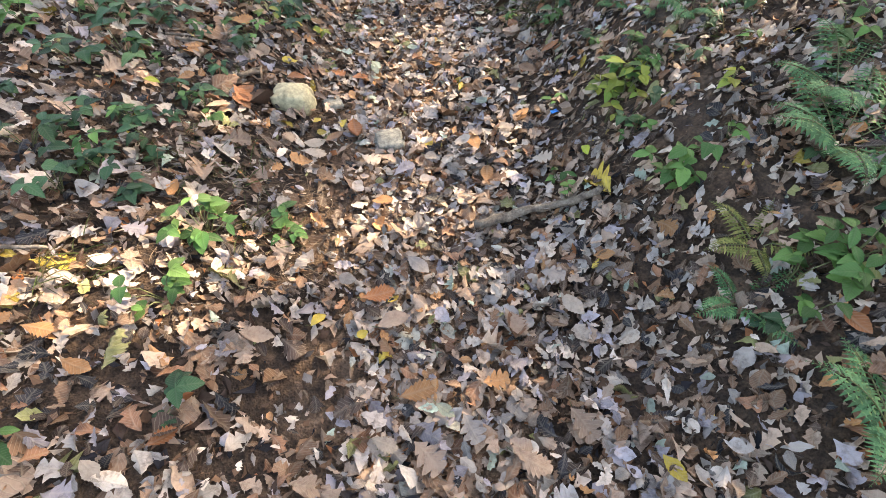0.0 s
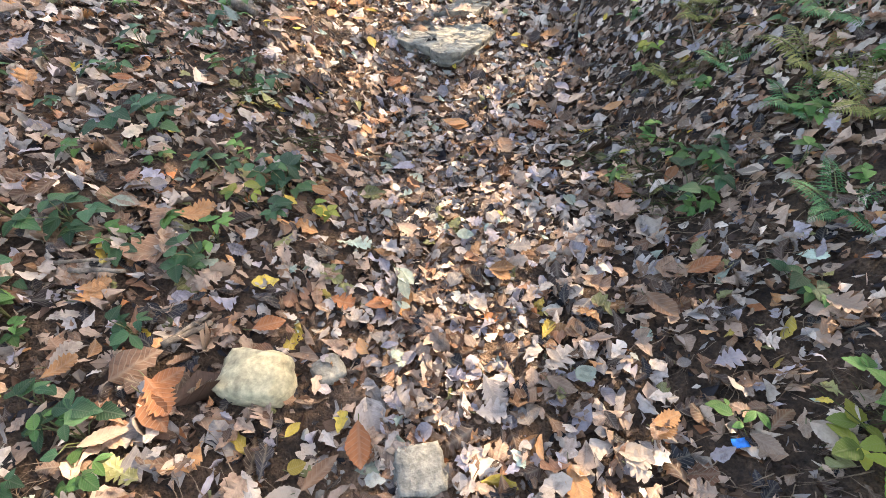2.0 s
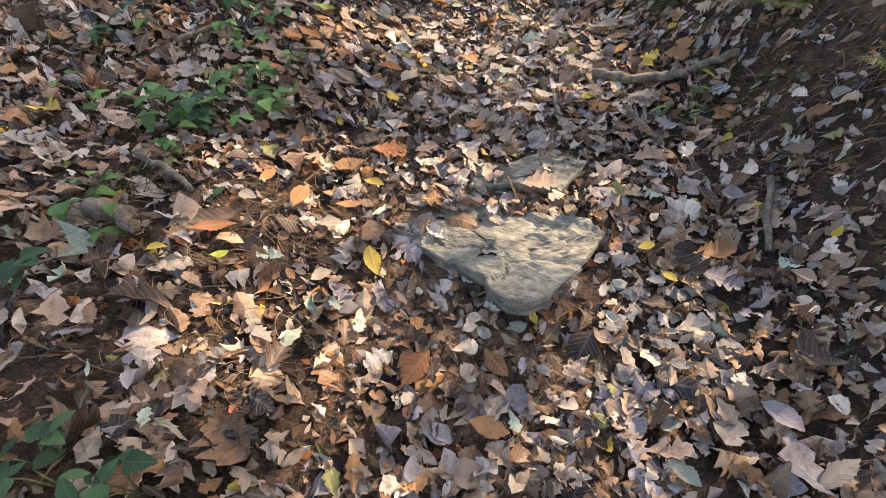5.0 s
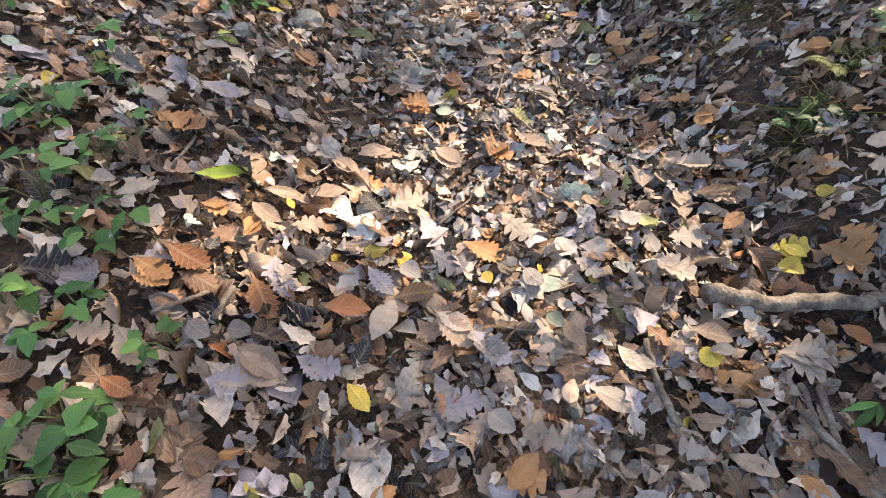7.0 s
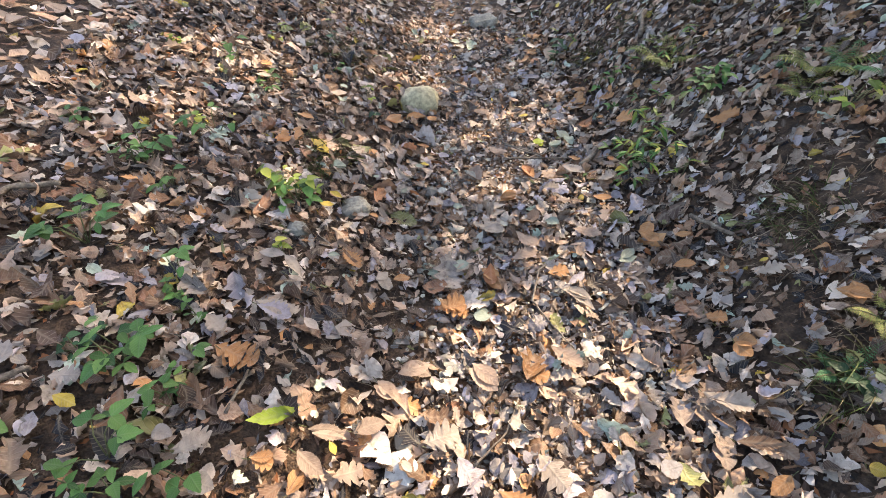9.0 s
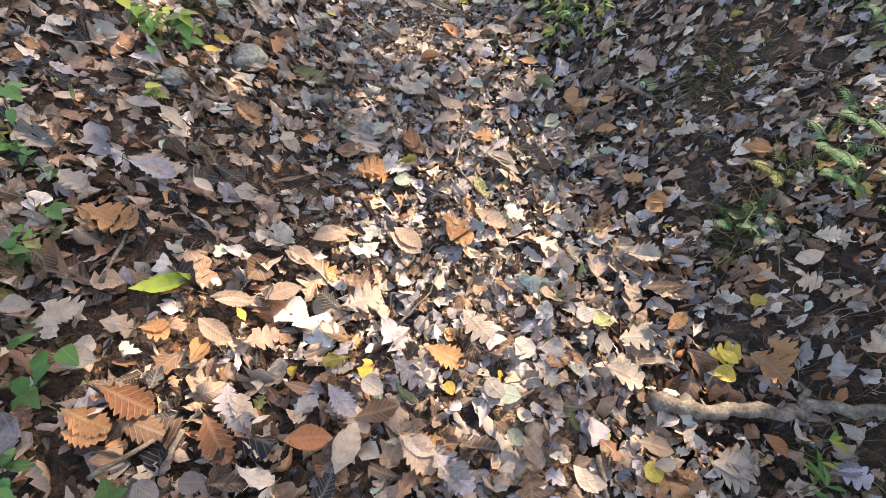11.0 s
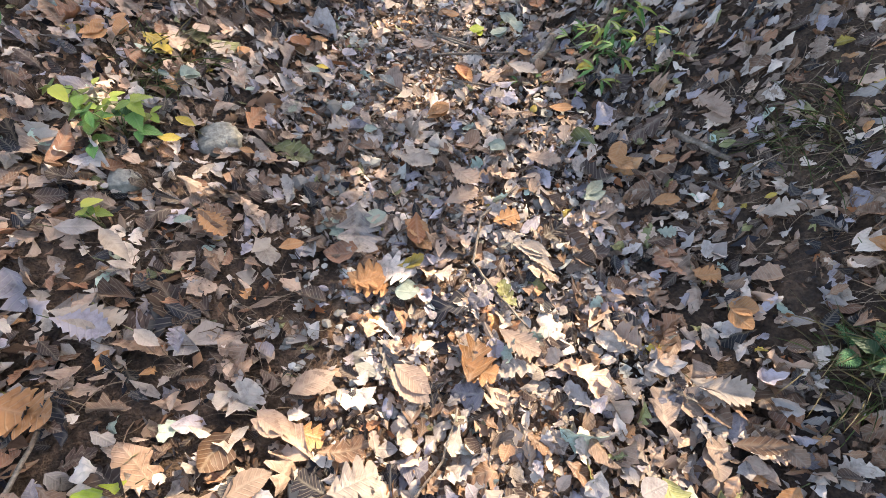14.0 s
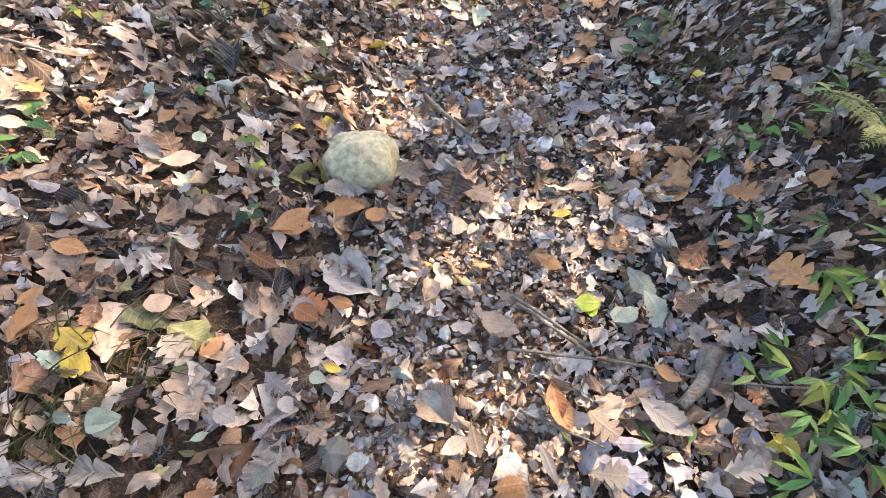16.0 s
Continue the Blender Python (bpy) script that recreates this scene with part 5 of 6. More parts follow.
leaf(-0.88, 7.68, 0.133, -6, "orange", "oval")
leaf(-0.65, 7.57, 0.070, 28, "tan", "round")
leaf(-0.45, 7.74, 0.101, -19, "rust", "oval")
leaf(0.10, 7.29, 0.082, 31, "pale", "oval")
leaf(0.23, 7.21, 0.084, 11, "orange", "oval")
leaf(0.46, 7.24, 0.093, -5, "pale", "lobed")
leaf(0.75, 7.26, 0.095, 8, "pale", "lobed")
leaf(0.83, 7.57, 0.097, -16, "grey", "lobed")
leaf(-0.75, 8.04, 0.122, 30, "pale", "oval")
leaf(-0.73, 8.14, 0.055, -32, "mint", "round")
leaf(-0.10, 8.17, 0.144, -35, "pale", "lobed")
leaf(0.16, 8.29, 0.084, -40, "pale", "oval")
leaf(0.85, 8.26, 0.114, -45, "orange", "oval")
leaf(0.79, 7.29, 0.087, -83, "pale", "oval")
leaf(-0.34, 1.76, 0.128, -0, "pale", "oak")
leaf(-0.07, 1.75, 0.116, -22, "pale", "lobed")
leaf(0.23, 1.75, 0.075, -23, "pale", "round")
leaf(-0.15, 1.97, 0.190, -82, "rust", "oval")
leaf(-0.68, 2.07, 0.172, -47, "rust", "oak")
leaf(-0.95, 2.39, 0.147, 30, "orange", "oak")
leaf(-1.00, 2.75, 0.133, -14, "pale", "oval")
leaf(-1.05, 2.05, 0.078, -8, "lime", "oval")
leaf(-0.76, 2.78, 0.082, 21, "orange", "oval")
leaf(-0.94, 2.17, 0.117, 61, "pale", "oak")
leaf(-0.66, 1.74, 0.160, 10, "tan", "lobed")
leaf(-0.79, 1.80, 0.079, 29, "pale", "lobed")
leaf(0.09, 1.67, 0.139, 34, "lilac", "oak")
leaf(-0.04, 2.53, 0.190, -77, "mint", "narrow")
leaf(0.46, 1.85, 0.140, -78, "orange", "oval")
leaf(0.64, 1.91, 0.087, 8, "pale", "lobed")
leaf(0.76, 1.63, 0.111, -17, "pale", "lobed")
leaf(1.04, 1.91, 0.074, -55, "mint", "oval")
leaf(0.74, 2.01, 0.098, 14, "orange", "oak")
leaf(0.33, 2.61, 0.111, 3, "orange", "oval")
leaf(0.47, 2.14, 0.109, -31, "tan", "oval")
leaf(1.23, 2.80, 0.083, -23, "pale", "oval")
leaf(1.00, 2.49, 0.129, 7, "rust", "oval")
leaf(1.19, 2.22, 0.108, -55, "tan", "lobed")
leaf(0.93, 1.56, 0.074, -80, "lime", "oval")
leaf(1.22, 2.00, 0.139, 62, "tan", "narrow")
leaf(0.85, 2.84, 0.137, 33, "tan", "lobed")
leaf(0.55, 2.17, 0.087, 22, "mint", "round")
leaf(-0.34, 2.01, 0.061, 51, "yellow", "oval")
leaf(-0.31, 1.91, 0.055, 23, "yellow", "round")
leaf(0.66, 2.96, 0.098, 112, "mint", "oval")
leaf(-1.36, 2.38, 0.086, 90, "orange", "oval")
leaf(-1.28, 3.46, 0.161, 15, "rust", "oval")
leaf(0.25, 2.12, 0.183, -69, "grey", "oak")
leaf(-0.48, 1.61, 0.069, 40, "orange", "lobed")
leaf(0.19, 1.59, 0.069, 11, "grey", "round")
leaf(0.49, 1.60, 0.126, -103, "orange", "oval")
leaf(1.07, 1.53, 0.071, -71, "tan", "oak")
leaf(1.48, 2.39, 0.066, -55, "orange", "oval")
leaf(0.70, 2.92, 0.055, -55, "mint", "round")
leaf(-0.25, 1.90, 0.140, 47, "brown", "narrow")
leaf(-0.78, 2.72, 0.107, 12, "orange", "oak")
leaf(-0.40, 2.99, 0.117, 1, "orange", "oval")
leaf(0.19, 3.65, 0.145, -14, "orange", "oval")
leaf(0.61, 3.57, 0.164, -49, "rust", "oak")
leaf(0.99, 3.57, 0.116, -4, "orange", "oval")
leaf(0.85, 3.74, 0.190, 28, "grey", "narrow")
leaf(0.52, 3.75, 0.084, -41, "mint", "oval")
leaf(-0.15, 4.03, 0.190, -124, "rust", "oval")
leaf(0.08, 4.05, 0.111, -53, "orange", "oval")
leaf(0.05, 3.87, 0.120, -16, "orange", "oval")
leaf(-1.26, 3.37, 0.129, 50, "orange", "oval")
leaf(0.84, 2.86, 0.136, -49, "tan", "lobed")
leaf(0.88, 2.98, 0.134, -79, "rust", "oak")
leaf(1.05, 2.96, 0.100, 44, "rust", "oval")
leaf(1.29, 3.65, 0.093, -35, "pale", "oval")
leaf(0.70, 2.92, 0.061, -19, "pale", "round")
leaf(0.70, 3.21, 0.071, -13, "mint", "round")
leaf(-0.01, 3.17, 0.099, -44, "mint", "oval")
leaf(0.42, 3.37, 0.112, -51, "tan", "lobed")
leaf(-0.33, 3.53, 0.103, 19, "pale", "oval")
leaf(-0.26, 3.51, 0.091, -55, "orange", "oval")
leaf(-0.50, 2.90, 0.072, -33, "yellow", "oval")
leaf(-0.38, 2.86, 0.083, -16, "yellow", "round")
leaf(-0.04, 2.82, 0.128, -37, "tan", "oak")
leaf(0.24, 2.87, 0.084, -13, "lilac", "lobed")
leaf(0.41, 2.71, 0.105, -0, "grey", "lobed")
leaf(1.28, 3.19, 0.058, 1, "orange", "lobed")
leaf(0.31, 2.88, 0.073, -70, "grey", "oval")
leaf(-0.13, 2.70, 0.082, -17, "orange", "oak")
leaf(-0.88, 2.89, 0.037, 16, "mint", "oval")
leaf(-0.93, 2.85, 0.063, 23, "grey", "round")
leaf(-0.71, 2.89, 0.086, 24, "tan", "narrow")
leaf(-0.99, 3.04, 0.089, 19, "tan", "oval")
leaf(-0.38, 3.22, 0.113, -11, "rust", "oval")
leaf(0.20, 2.79, 0.080, -10, "mint", "round")
leaf(-0.07, 3.27, 0.131, 27, "lilac", "oak")
leaf(0.80, 3.88, 0.116, -50, "lilac", "oval")
leaf(0.77, 2.91, 0.089, -54, "tan", "oval")
leaf(-0.93, 3.65, 0.079, -29, "brown", "round")
leaf(-0.29, 4.91, 0.153, 12, "rust", "lobed")
leaf(-0.43, 4.78, 0.136, 38, "orange", "oval")
leaf(-0.39, 4.58, 0.110, 14, "orange", "narrow")
leaf(-0.32, 4.70, 0.083, -14, "yellow", "oval")
leaf(-0.68, 4.66, 0.086, 65, "orange", "oval")
leaf(-0.56, 4.59, 0.124, 77, "orange", "oval")
leaf(-0.76, 4.38, 0.168, 25, "rust", "narrow")
leaf(-0.86, 4.26, 0.055, 26, "yellow", "oval")
leaf(-0.44, 4.28, 0.079, 42, "pale", "oval")
leaf(-0.30, 4.37, 0.118, -71, "yellow", "oval")
leaf(0.06, 5.09, 0.108, -17, "orange", "lobed")
leaf(-0.05, 5.48, 0.115, -32, "pale", "oval")
leaf(0.85, 5.31, 0.134, -18, "pale", "lobed")
leaf(0.23, 5.58, 0.078, -21, "mint", "round")
leaf(0.94, 5.59, 0.073, -48, "yellow", "oval")
leaf(1.24, 4.84, 0.099, -31, "orange", "oval")
leaf(1.16, 4.73, 0.140, -44, "tan", "lobed")
leaf(1.11, 5.23, 0.135, -47, "lilac", "lobed")
leaf(0.95, 4.63, 0.094, -31, "lilac", "round")
leaf(0.65, 4.32, 0.062, -47, "yellow", "oval")
leaf(0.80, 4.30, 0.134, -34, "lilac", "lobed")
leaf(1.01, 4.27, 0.077, -52, "tan", "oval")
leaf(0.61, 4.44, 0.065, 10, "yellow", "oval")
leaf(0.84, 5.73, 0.096, -151, "orange", "oval")
leaf(-0.71, 4.54, 0.062, -11, "pale", "round")
leaf(-0.44, 4.48, 0.087, 17, "pale", "oval")
leaf(-0.52, 4.26, 0.052, -47, "orange", "oval")
leaf(-0.20, 4.24, 0.067, 132, "pale", "narrow")
leaf(0.81, 4.40, 0.142, 2, "orange", "oak")
leaf(0.28, 4.71, 0.185, -2, "tan", "lobed")
leaf(-1.35, 4.91, 0.063, 60, "green", "round")
leaf(-0.71, 4.28, 0.055, 33, "lime", "oval")
leaf(-0.93, 2.13, 0.114, 51, "orange", "oak")
leaf(-0.95, 2.36, 0.155, 40, "orange", "lobed")
leaf(-0.68, 2.03, 0.163, -45, "rust", "oval")
leaf(-0.76, 1.96, 0.128, 26, "tan", "narrow")
leaf(-0.78, 2.75, 0.147, 31, "orange", "oak")
leaf(-1.01, 2.74, 0.119, -6, "mint", "oval")
leaf(-0.46, 2.33, 0.112, 26, "rust", "oval")
leaf(1.00, 2.50, 0.119, -12, "orange", "oval")
leaf(0.84, 2.87, 0.149, -58, "tan", "lobed")
leaf(0.32, 2.58, 0.098, -33, "orange", "oak")
leaf(-0.04, 2.58, 0.114, -46, "mint", "oval")
leaf(-0.04, 2.45, 0.060, -27, "mint", "oval")
leaf(-0.15, 1.97, 0.190, -81, "rust", "oval")
leaf(0.73, 1.98, 0.092, 26, "orange", "oak")
leaf(0.24, 2.06, 0.107, -1, "grey", "lobed")
leaf(0.46, 2.24, 0.065, -52, "pale", "oval")
leaf(-0.25, 2.45, 0.101, -12, "rust", "lobed")
leaf(-0.13, 2.46, 0.105, 13, "rust", "oval")
leaf(1.03, 1.91, 0.075, -61, "pale", "oval")
leaf(0.93, 1.91, 0.088, -50, "tan", "oval")
leaf(0.63, 1.89, 0.087, -47, "pale", "lobed")
leaf(0.84, 2.17, 0.045, -3, "pale", "round")
leaf(0.55, 2.17, 0.075, -25, "mint", "oval")
leaf(0.84, 2.38, 0.188, -62, "brown", "oval")
leaf(1.22, 2.80, 0.083, -39, "pale", "oval")
leaf(0.43, 3.43, 0.190, -80, "brown", "oak")
leaf(0.20, 3.64, 0.151, -24, "orange", "oval")
leaf(-1.22, 3.40, 0.190, 39, "brown", "oval")
leaf(-0.70, 2.89, 0.093, 47, "tan", "oval")
leaf(0.94, 2.15, 0.092, 3, "lilac", "lobed")
leaf(-0.05, 0.97, 0.190, 12, "rust", "oak")
leaf(0.08, 0.57, 0.170, 13, "orange", "oak")
leaf(0.36, 0.58, 0.107, 5, "orange", "lobed")
leaf(-0.04, 0.41, 0.102, -25, "pale", "oak")
leaf(0.43, 0.31, 0.182, -34, "tan", "oak")
leaf(0.63, 0.41, 0.152, -67, "tan", "lobed")
leaf(-0.17, 1.05, 0.096, -17, "pale", "round")
leaf(-0.27, 0.86, 0.077, 42, "yellow", "oval")
leaf(-0.11, 0.80, 0.048, 27, "yellow", "round")
leaf(0.17, 0.50, 0.085, -41, "mint", "oval")
leaf(0.01, 0.85, 0.140, 17, "tan", "oval")
leaf(0.47, 0.80, 0.190, -64, "tan", "oak")
leaf(1.08, 1.04, 0.168, -55, "orange", "lobed")
leaf(0.71, 0.85, 0.135, -58, "pale", "oval")
leaf(1.37, 0.52, 0.128, -73, "rust", "oval")
leaf(0.86, 0.24, 0.100, -64, "yellow", "oval")
leaf(-0.80, 0.37, 0.089, -43, "pale", "oval")
leaf(-0.66, 0.45, 0.092, 31, "rust", "oak")
leaf(-0.90, 1.18, 0.118, -6, "lilac", "lobed")
leaf(-0.34, 1.83, 0.127, 25, "pale", "oval")
leaf(-0.68, 2.12, 0.123, 43, "rust", "oval")
leaf(0.63, 1.93, 0.106, -14, "pale", "oval")
leaf(1.64, 1.74, 0.114, -48, "pale", "lobed")
leaf(1.04, 1.92, 0.080, -43, "pale", "oval")
leaf(1.03, 0.48, 0.050, -9, "mint", "oval")
leaf(-0.02, 1.48, 0.108, 7, "orange", "oval")
leaf(-0.46, 0.79, 0.127, -6, "tan", "oval")
leaf(-1.15, 0.80, 0.076, 53, "orange", "oak")
leaf(-1.05, 0.78, 0.099, -12, "orange", "oak")
leaf(-0.92, 0.66, 0.100, -20, "orange", "oval")
leaf(0.10, 0.36, 0.166, -52, "tan", "lobed")
leaf(0.25, 0.43, 0.123, -69, "grey", "lobed")
leaf(0.67, 1.00, 0.118, -23, "grey", "lobed")
leaf(0.12, 1.10, 0.132, -47, "grey", "oval")
leaf(0.87, 1.02, 0.092, -14, "orange", "oval")
leaf(-0.53, 6.67, 0.135, 55, "brown", "lobed")
leaf(-0.11, 6.47, 0.138, 12, "orange", "lobed")
leaf(0.07, 6.63, 0.134, -92, "rust", "oval")
leaf(0.02, 6.43, 0.085, -40, "mint", "oval")
leaf(0.69, 6.69, 0.086, 4, "mint", "oval")
leaf(0.86, 6.49, 0.065, -25, "mint", "lobed")
leaf(0.90, 6.31, 0.080, -13, "orange", "lobed")
leaf(0.24, 6.75, 0.173, 20, "tan", "oak")
leaf(0.11, 6.96, 0.164, -45, "pale", "oak")
leaf(0.22, 7.17, 0.106, 15, "orange", "oval")
leaf(0.36, 7.38, 0.112, -68, "orange", "oval")
leaf(0.40, 6.97, 0.048, 4, "mint", "round")
leaf(-0.05, 7.11, 0.056, 1, "mint", "round")
leaf(1.11, 6.43, 0.124, -12, "pale", "lobed")
leaf(1.11, 6.48, 0.035, -3, "yellow", "oval")
leaf(1.12, 6.84, 0.139, -60, "tan", "oak")
leaf(1.30, 7.30, 0.102, -38, "orange", "lobed")
leaf(0.43, 6.51, 0.136, -34, "pale", "narrow")
leaf(-0.40, 6.59, 0.081, 48, "pale", "oval")
leaf(-0.71, 6.36, 0.078, -20, "pale", "lobed")
leaf(-0.17, 7.13, 0.103, 32, "pale", "lobed")
leaf(-0.27, 7.98, 0.139, 17, "orange", "oval")
leaf(-0.95, 7.43, 0.134, 49, "orange", "oval")
leaf(-0.88, 7.47, 0.136, 84, "orange", "oval")
leaf(-0.32, 7.62, 0.087, -19, "lilac", "round")
leaf(0.65, 7.67, 0.115, -77, "mint", "oval")
leaf(0.57, 7.64, 0.091, 31, "mint", "oval")
leaf(0.83, 6.85, 0.126, -127, "orange", "oval")
leaf(-0.06, 6.70, 0.099, 5, "mint", "round")
leaf(-0.60, 6.66, 0.056, 19, "mint", "oval")
leaf(-0.85, 6.15, 0.190, -15, "orange", "lobed")
leaf(-0.77, 6.36, 0.173, -12, "pale", "oak")
leaf(-0.93, 6.26, 0.141, -37, "pale", "lobed")
leaf(-0.74, 6.57, 0.170, -49, "pale", "narrow")
leaf(-0.11, 6.46, 0.122, 15, "orange", "lobed")
leaf(0.07, 6.64, 0.128, -54, "orange", "oval")
leaf(-0.54, 6.66, 0.140, 40, "brown", "lobed")
leaf(-0.89, 5.86, 0.125, 28, "pale", "oak")
leaf(-1.27, 6.03, 0.093, 7, "grey", "lobed")
leaf(-1.49, 5.94, 0.176, -32, "tan", "oval")
leaf(0.43, 6.48, 0.159, -48, "pale", "narrow")
leaf(1.11, 6.89, 0.151, -62, "tan", "lobed")
leaf(0.82, 6.81, 0.093, -39, "orange", "oval")
leaf(0.10, 6.93, 0.144, -26, "pale", "oak")
leaf(-1.10, 6.47, 0.068, 59, "pale", "oval")
leaf(-1.45, 6.08, 0.115, 92, "grey", "oval")
leaf(-1.24, 5.96, 0.082, -20, "yellow", "oval")
leaf(-0.52, 5.91, 0.105, -4, "tan", "narrow")
leaf(1.26, 7.30, 0.134, -60, "orange", "lobed")
leaf(0.63, 9.00, 0.186, -55, "orange", "lobed")
leaf(-0.28, 4.90, 0.171, -11, "rust", "lobed")
leaf(-0.25, 5.08, 0.079, 26, "orange", "oval")
leaf(-0.79, 5.58, 0.095, -12, "orange", "oak")
leaf(-0.69, 5.59, 0.116, -24, "brown", "oak")
leaf(-0.79, 5.32, 0.087, -28, "rust", "oval")
leaf(-0.79, 5.41, 0.125, -51, "tan", "oval")
leaf(-1.07, 5.31, 0.124, -2, "pale", "lobed")
leaf(-0.61, 5.17, 0.095, -8, "brown", "round")
leaf(-0.59, 5.33, 0.107, -8, "lilac", "lobed")
leaf(-0.52, 5.36, 0.190, -23, "tan", "narrow")
leaf(-0.38, 5.36, 0.091, 6, "lilac", "lobed")
leaf(-0.24, 5.50, 0.151, 63, "pale", "oval")
leaf(-0.05, 5.49, 0.109, -30, "orange", "oak")
leaf(0.03, 5.39, 0.117, -34, "grey", "oak")
leaf(-0.06, 5.26, 0.115, 7, "lilac", "lobed")
leaf(0.03, 5.21, 0.092, -38, "grey", "round")
leaf(0.40, 5.32, 0.083, -17, "pale", "oval")
leaf(0.84, 5.29, 0.127, -1, "pale", "lobed")
leaf(0.06, 5.10, 0.113, 40, "orange", "oval")
leaf(0.73, 4.86, 0.183, 3, "tan", "lobed")
leaf(0.76, 5.03, 0.180, -65, "brown", "narrow")
leaf(0.55, 4.97, 0.081, -37, "tan", "oval")
leaf(-0.73, 5.00, 0.071, 9, "mint", "round")
leaf(-0.59, 4.90, 0.069, 28, "orange", "oval")
leaf(-0.14, 4.94, 0.114, 32, "tan", "lobed")
leaf(0.04, 4.89, 0.098, -66, "pale", "oval")
leaf(0.68, 5.01, 0.086, -50, "orange", "oval")
leaf(0.17, 5.02, 0.135, -44, "tan", "lobed")
leaf(1.26, 5.84, 0.072, -39, "pale", "lobed")
leaf(0.94, 6.19, 0.093, -27, "orange", "round")
leaf(1.07, 5.58, 0.126, -53, "orange", "lobed")
leaf(0.93, 5.60, 0.107, -8, "yellow", "lobed")
leaf(0.62, 5.33, 0.076, -4, "pale", "oval")
leaf(0.86, 5.08, 0.114, -54, "lilac", "lobed")
leaf(-0.88, 5.88, 0.115, -10, "pale", "lobed")
leaf(-0.88, 5.85, 0.128, 35, "pale", "oak")
leaf(-0.82, 5.75, 0.078, -11, "grey", "round")
leaf(-0.87, 5.44, 0.116, -1, "tan", "lobed")
leaf(-0.79, 5.41, 0.114, -53, "tan", "oak")
leaf(-0.59, 5.35, 0.115, -28, "pale", "oak")
leaf(-0.41, 5.37, 0.103, -39, "lilac", "oak")
leaf(-0.09, 5.28, 0.143, -67, "grey", "oak")
leaf(-0.50, 5.60, 0.110, -56, "lilac", "oak")
leaf(-0.35, 5.66, 0.105, -21, "brown", "narrow")
leaf(0.18, 5.81, 0.155, -57, "pale", "lobed")
leaf(-0.17, 5.92, 0.145, 13, "pale", "lobed")
leaf(-0.26, 6.17, 0.135, 21, "tan", "oval")
leaf(-0.36, 6.07, 0.093, -31, "tan", "oval")
leaf(-0.00, 6.15, 0.136, -46, "tan", "oval")
leaf(0.81, 5.99, 0.142, -25, "pale", "oak")
leaf(1.23, 6.22, 0.084, -50, "orange", "oval")
leaf(0.31, 6.21, 0.167, -43, "tan", "oak")
leaf(0.36, 5.63, 0.102, -52, "grey", "lobed")
leaf(0.60, 5.60, 0.123, -9, "tan", "lobed")
leaf(0.19, 5.60, 0.095, -57, "pale", "round")
leaf(0.31, 5.24, 0.116, -38, "pale", "oval")
leaf(0.82, 5.30, 0.126, -17, "pale", "oak")
leaf(0.97, 5.33, 0.084, -61, "rust", "oval")
leaf(1.15, 5.42, 0.055, 39, "rust", "oval")
leaf(-0.69, 5.82, 0.076, -14, "orange", "lobed")
leaf(-0.59, 5.78, 0.084, 65, "orange", "oval")
leaf(-0.45, 5.80, 0.104, 17, "tan", "lobed")
leaf(-0.93, 6.26, 0.153, -40, "pale", "lobed")
leaf(-0.10, 6.46, 0.121, -4, "orange", "lobed")
leaf(0.42, 6.50, 0.129, -31, "pale", "narrow")
leaf(-0.96, 5.88, 0.062, -7, "grey", "round")
leaf(-0.30, 5.29, 0.093, -53, "yellow", "oval")
leaf(-0.53, 5.36, 0.168, -35, "tan", "oval")
leaf(1.07, 5.07, 0.103, 7, "orange", "lobed")
leaf(0.18, 6.15, 0.125, -29, "orange", "lobed")
leaf(0.69, 5.70, 0.128, -9, "pale", "lobed")
leaf(0.11, 6.94, 0.133, -10, "pale", "oak")
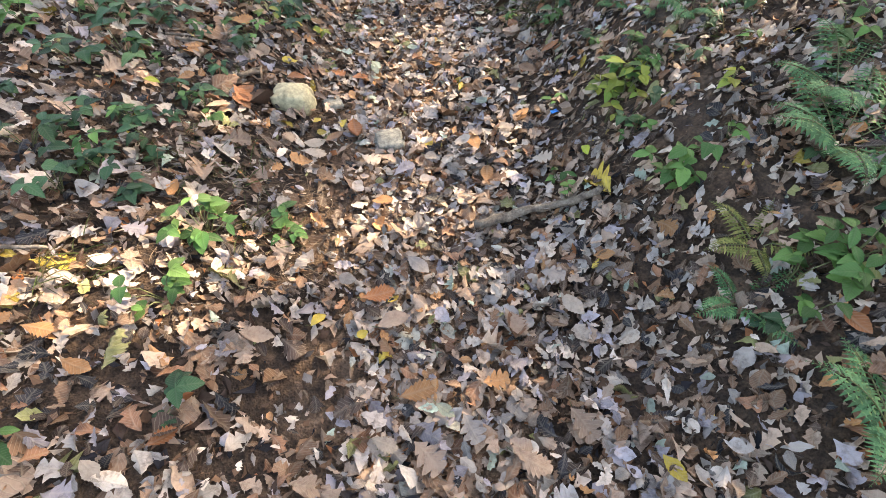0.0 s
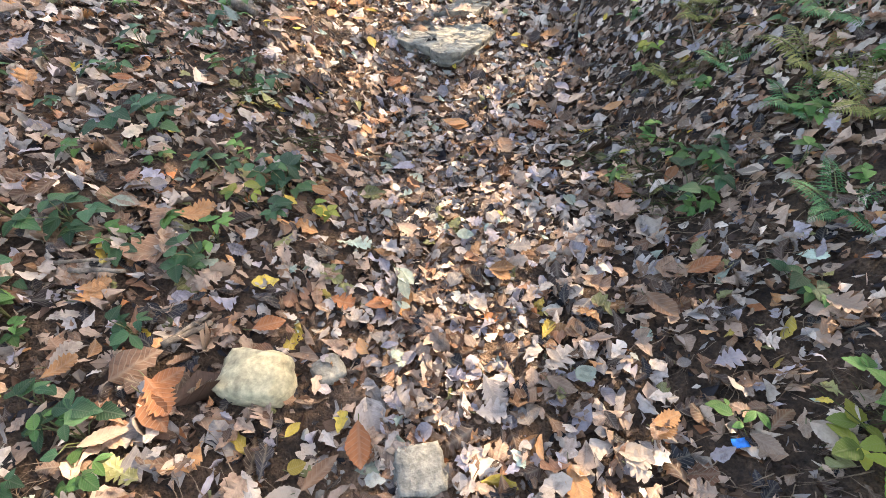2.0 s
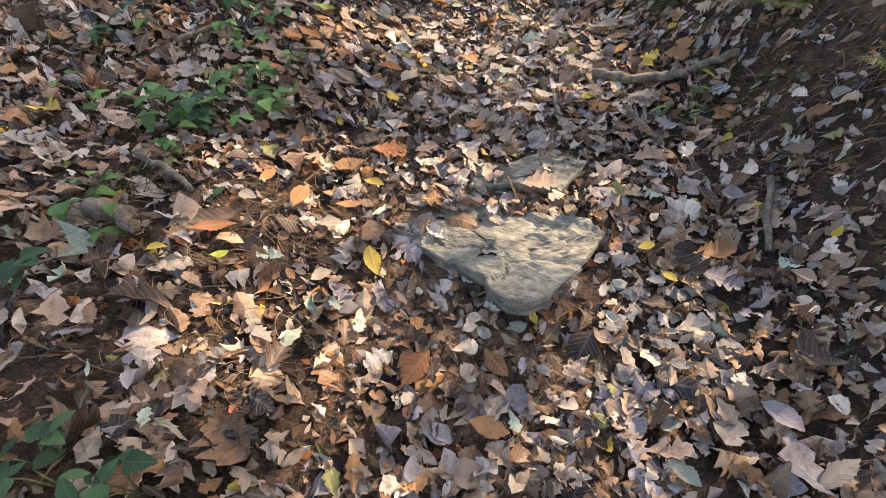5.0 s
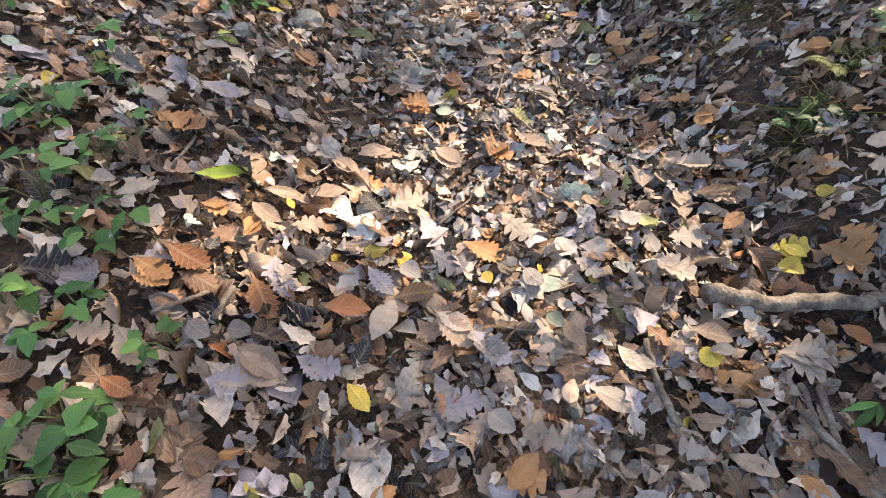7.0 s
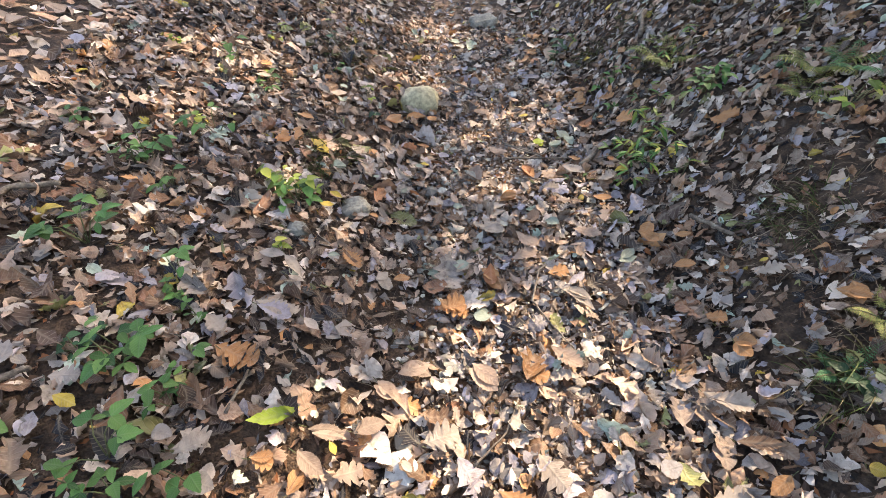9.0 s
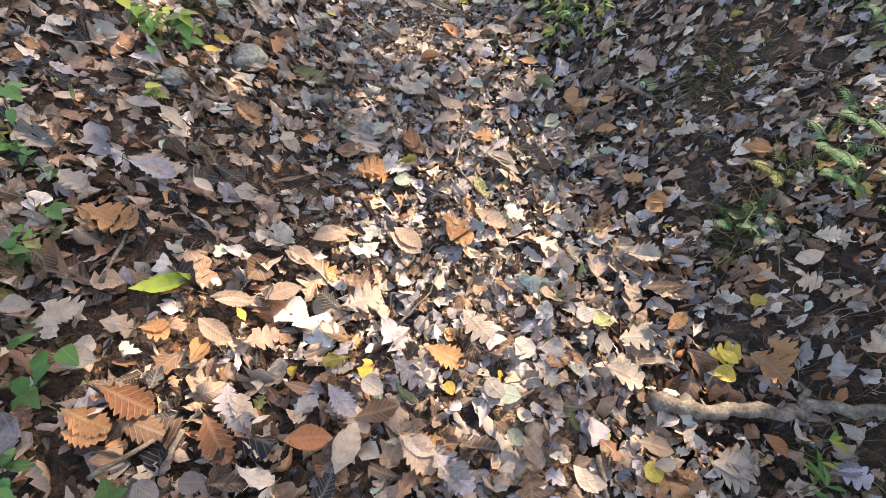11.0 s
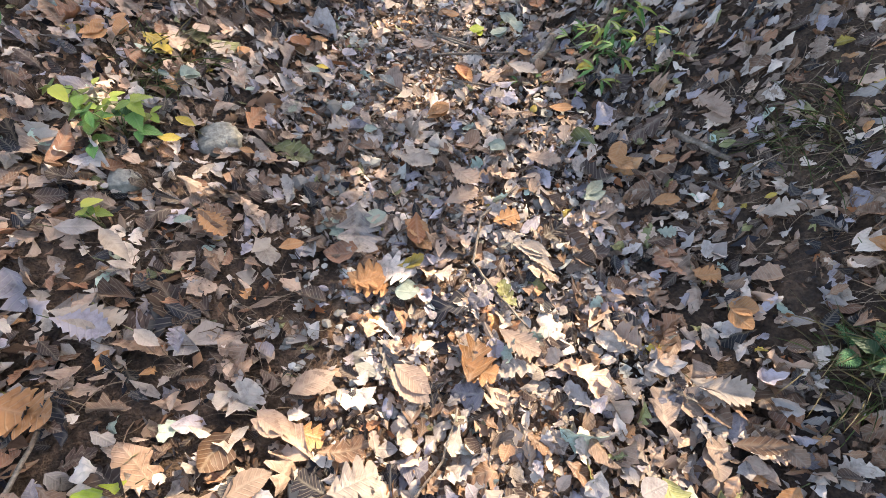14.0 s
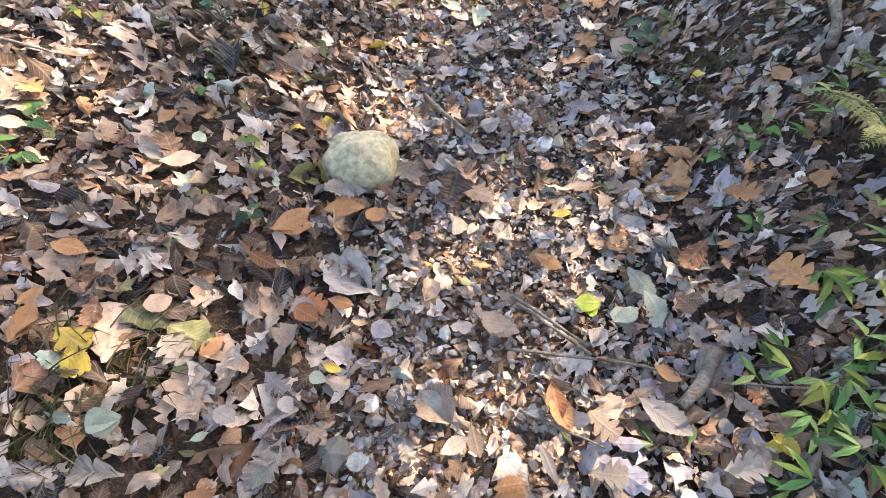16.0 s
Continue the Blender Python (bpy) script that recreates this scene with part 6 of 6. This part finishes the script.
leaf(0.26, 6.84, 0.174, -51, "tan", "oak")
leaf(0.08, 6.59, 0.102, -51, "orange", "oval")
leaf(0.37, 6.64, 0.106, 12, "orange", "lobed")
leaf(0.22, 7.17, 0.123, 34, "orange", "oval")
leaf(0.36, 7.39, 0.112, -69, "rust", "oval")
leaf(1.11, 6.82, 0.141, -54, "tan", "oak")
leaf(0.82, 6.79, 0.107, -50, "orange", "oval")
leaf(0.95, 6.76, 0.072, -22, "orange", "oval")
leaf(0.90, 6.60, 0.098, -13, "orange", "oval")
leaf(0.69, 6.68, 0.091, 13, "mint", "oval")
leaf(0.56, 6.88, 0.159, -21, "tan", "oak")
leaf(-0.31, 7.60, 0.107, -21, "rust", "round")
leaf(-0.17, 7.12, 0.082, 4, "orange", "lobed")
leaf(-0.94, 7.41, 0.116, 49, "orange", "oval")
leaf(-0.88, 7.48, 0.168, 91, "orange", "oval")
leaf(-0.74, 7.38, 0.070, 33, "yellow", "lobed")
leaf(-0.64, 7.27, 0.057, 32, "mint", "round")
leaf(-0.64, 7.05, 0.074, -23, "yellow", "oval")
leaf(-0.67, 6.97, 0.073, 7, "yellow", "oval")
leaf(-0.46, 6.96, 0.056, -12, "orange", "oval")
leaf(-0.52, 6.65, 0.094, 15, "brown", "lobed")
leaf(-0.05, 6.68, 0.086, 37, "pale", "oval")
leaf(-0.32, 6.60, 0.084, 16, "orange", "oval")
leaf(-0.41, 7.88, 0.137, 22, "orange", "oval")
leaf(0.21, 7.61, 0.142, -29, "tan", "oval")
leaf(0.37, 7.82, 0.102, -33, "orange", "oval")
leaf(1.30, 7.29, 0.099, -26, "orange", "lobed")
leaf(1.20, 7.33, 0.062, -32, "pale", "oval")
leaf(0.70, 7.12, 0.101, -17, "orange", "oval")
leaf(0.41, 6.96, 0.076, -138, "mint", "round")
leaf(1.13, 7.46, 0.109, -65, "pale", "lobed")
leaf(0.84, 7.31, 0.066, 0, "yellow", "oval")
leaf(0.48, 7.66, 0.042, 34, "lime", "round")
spread_pool()
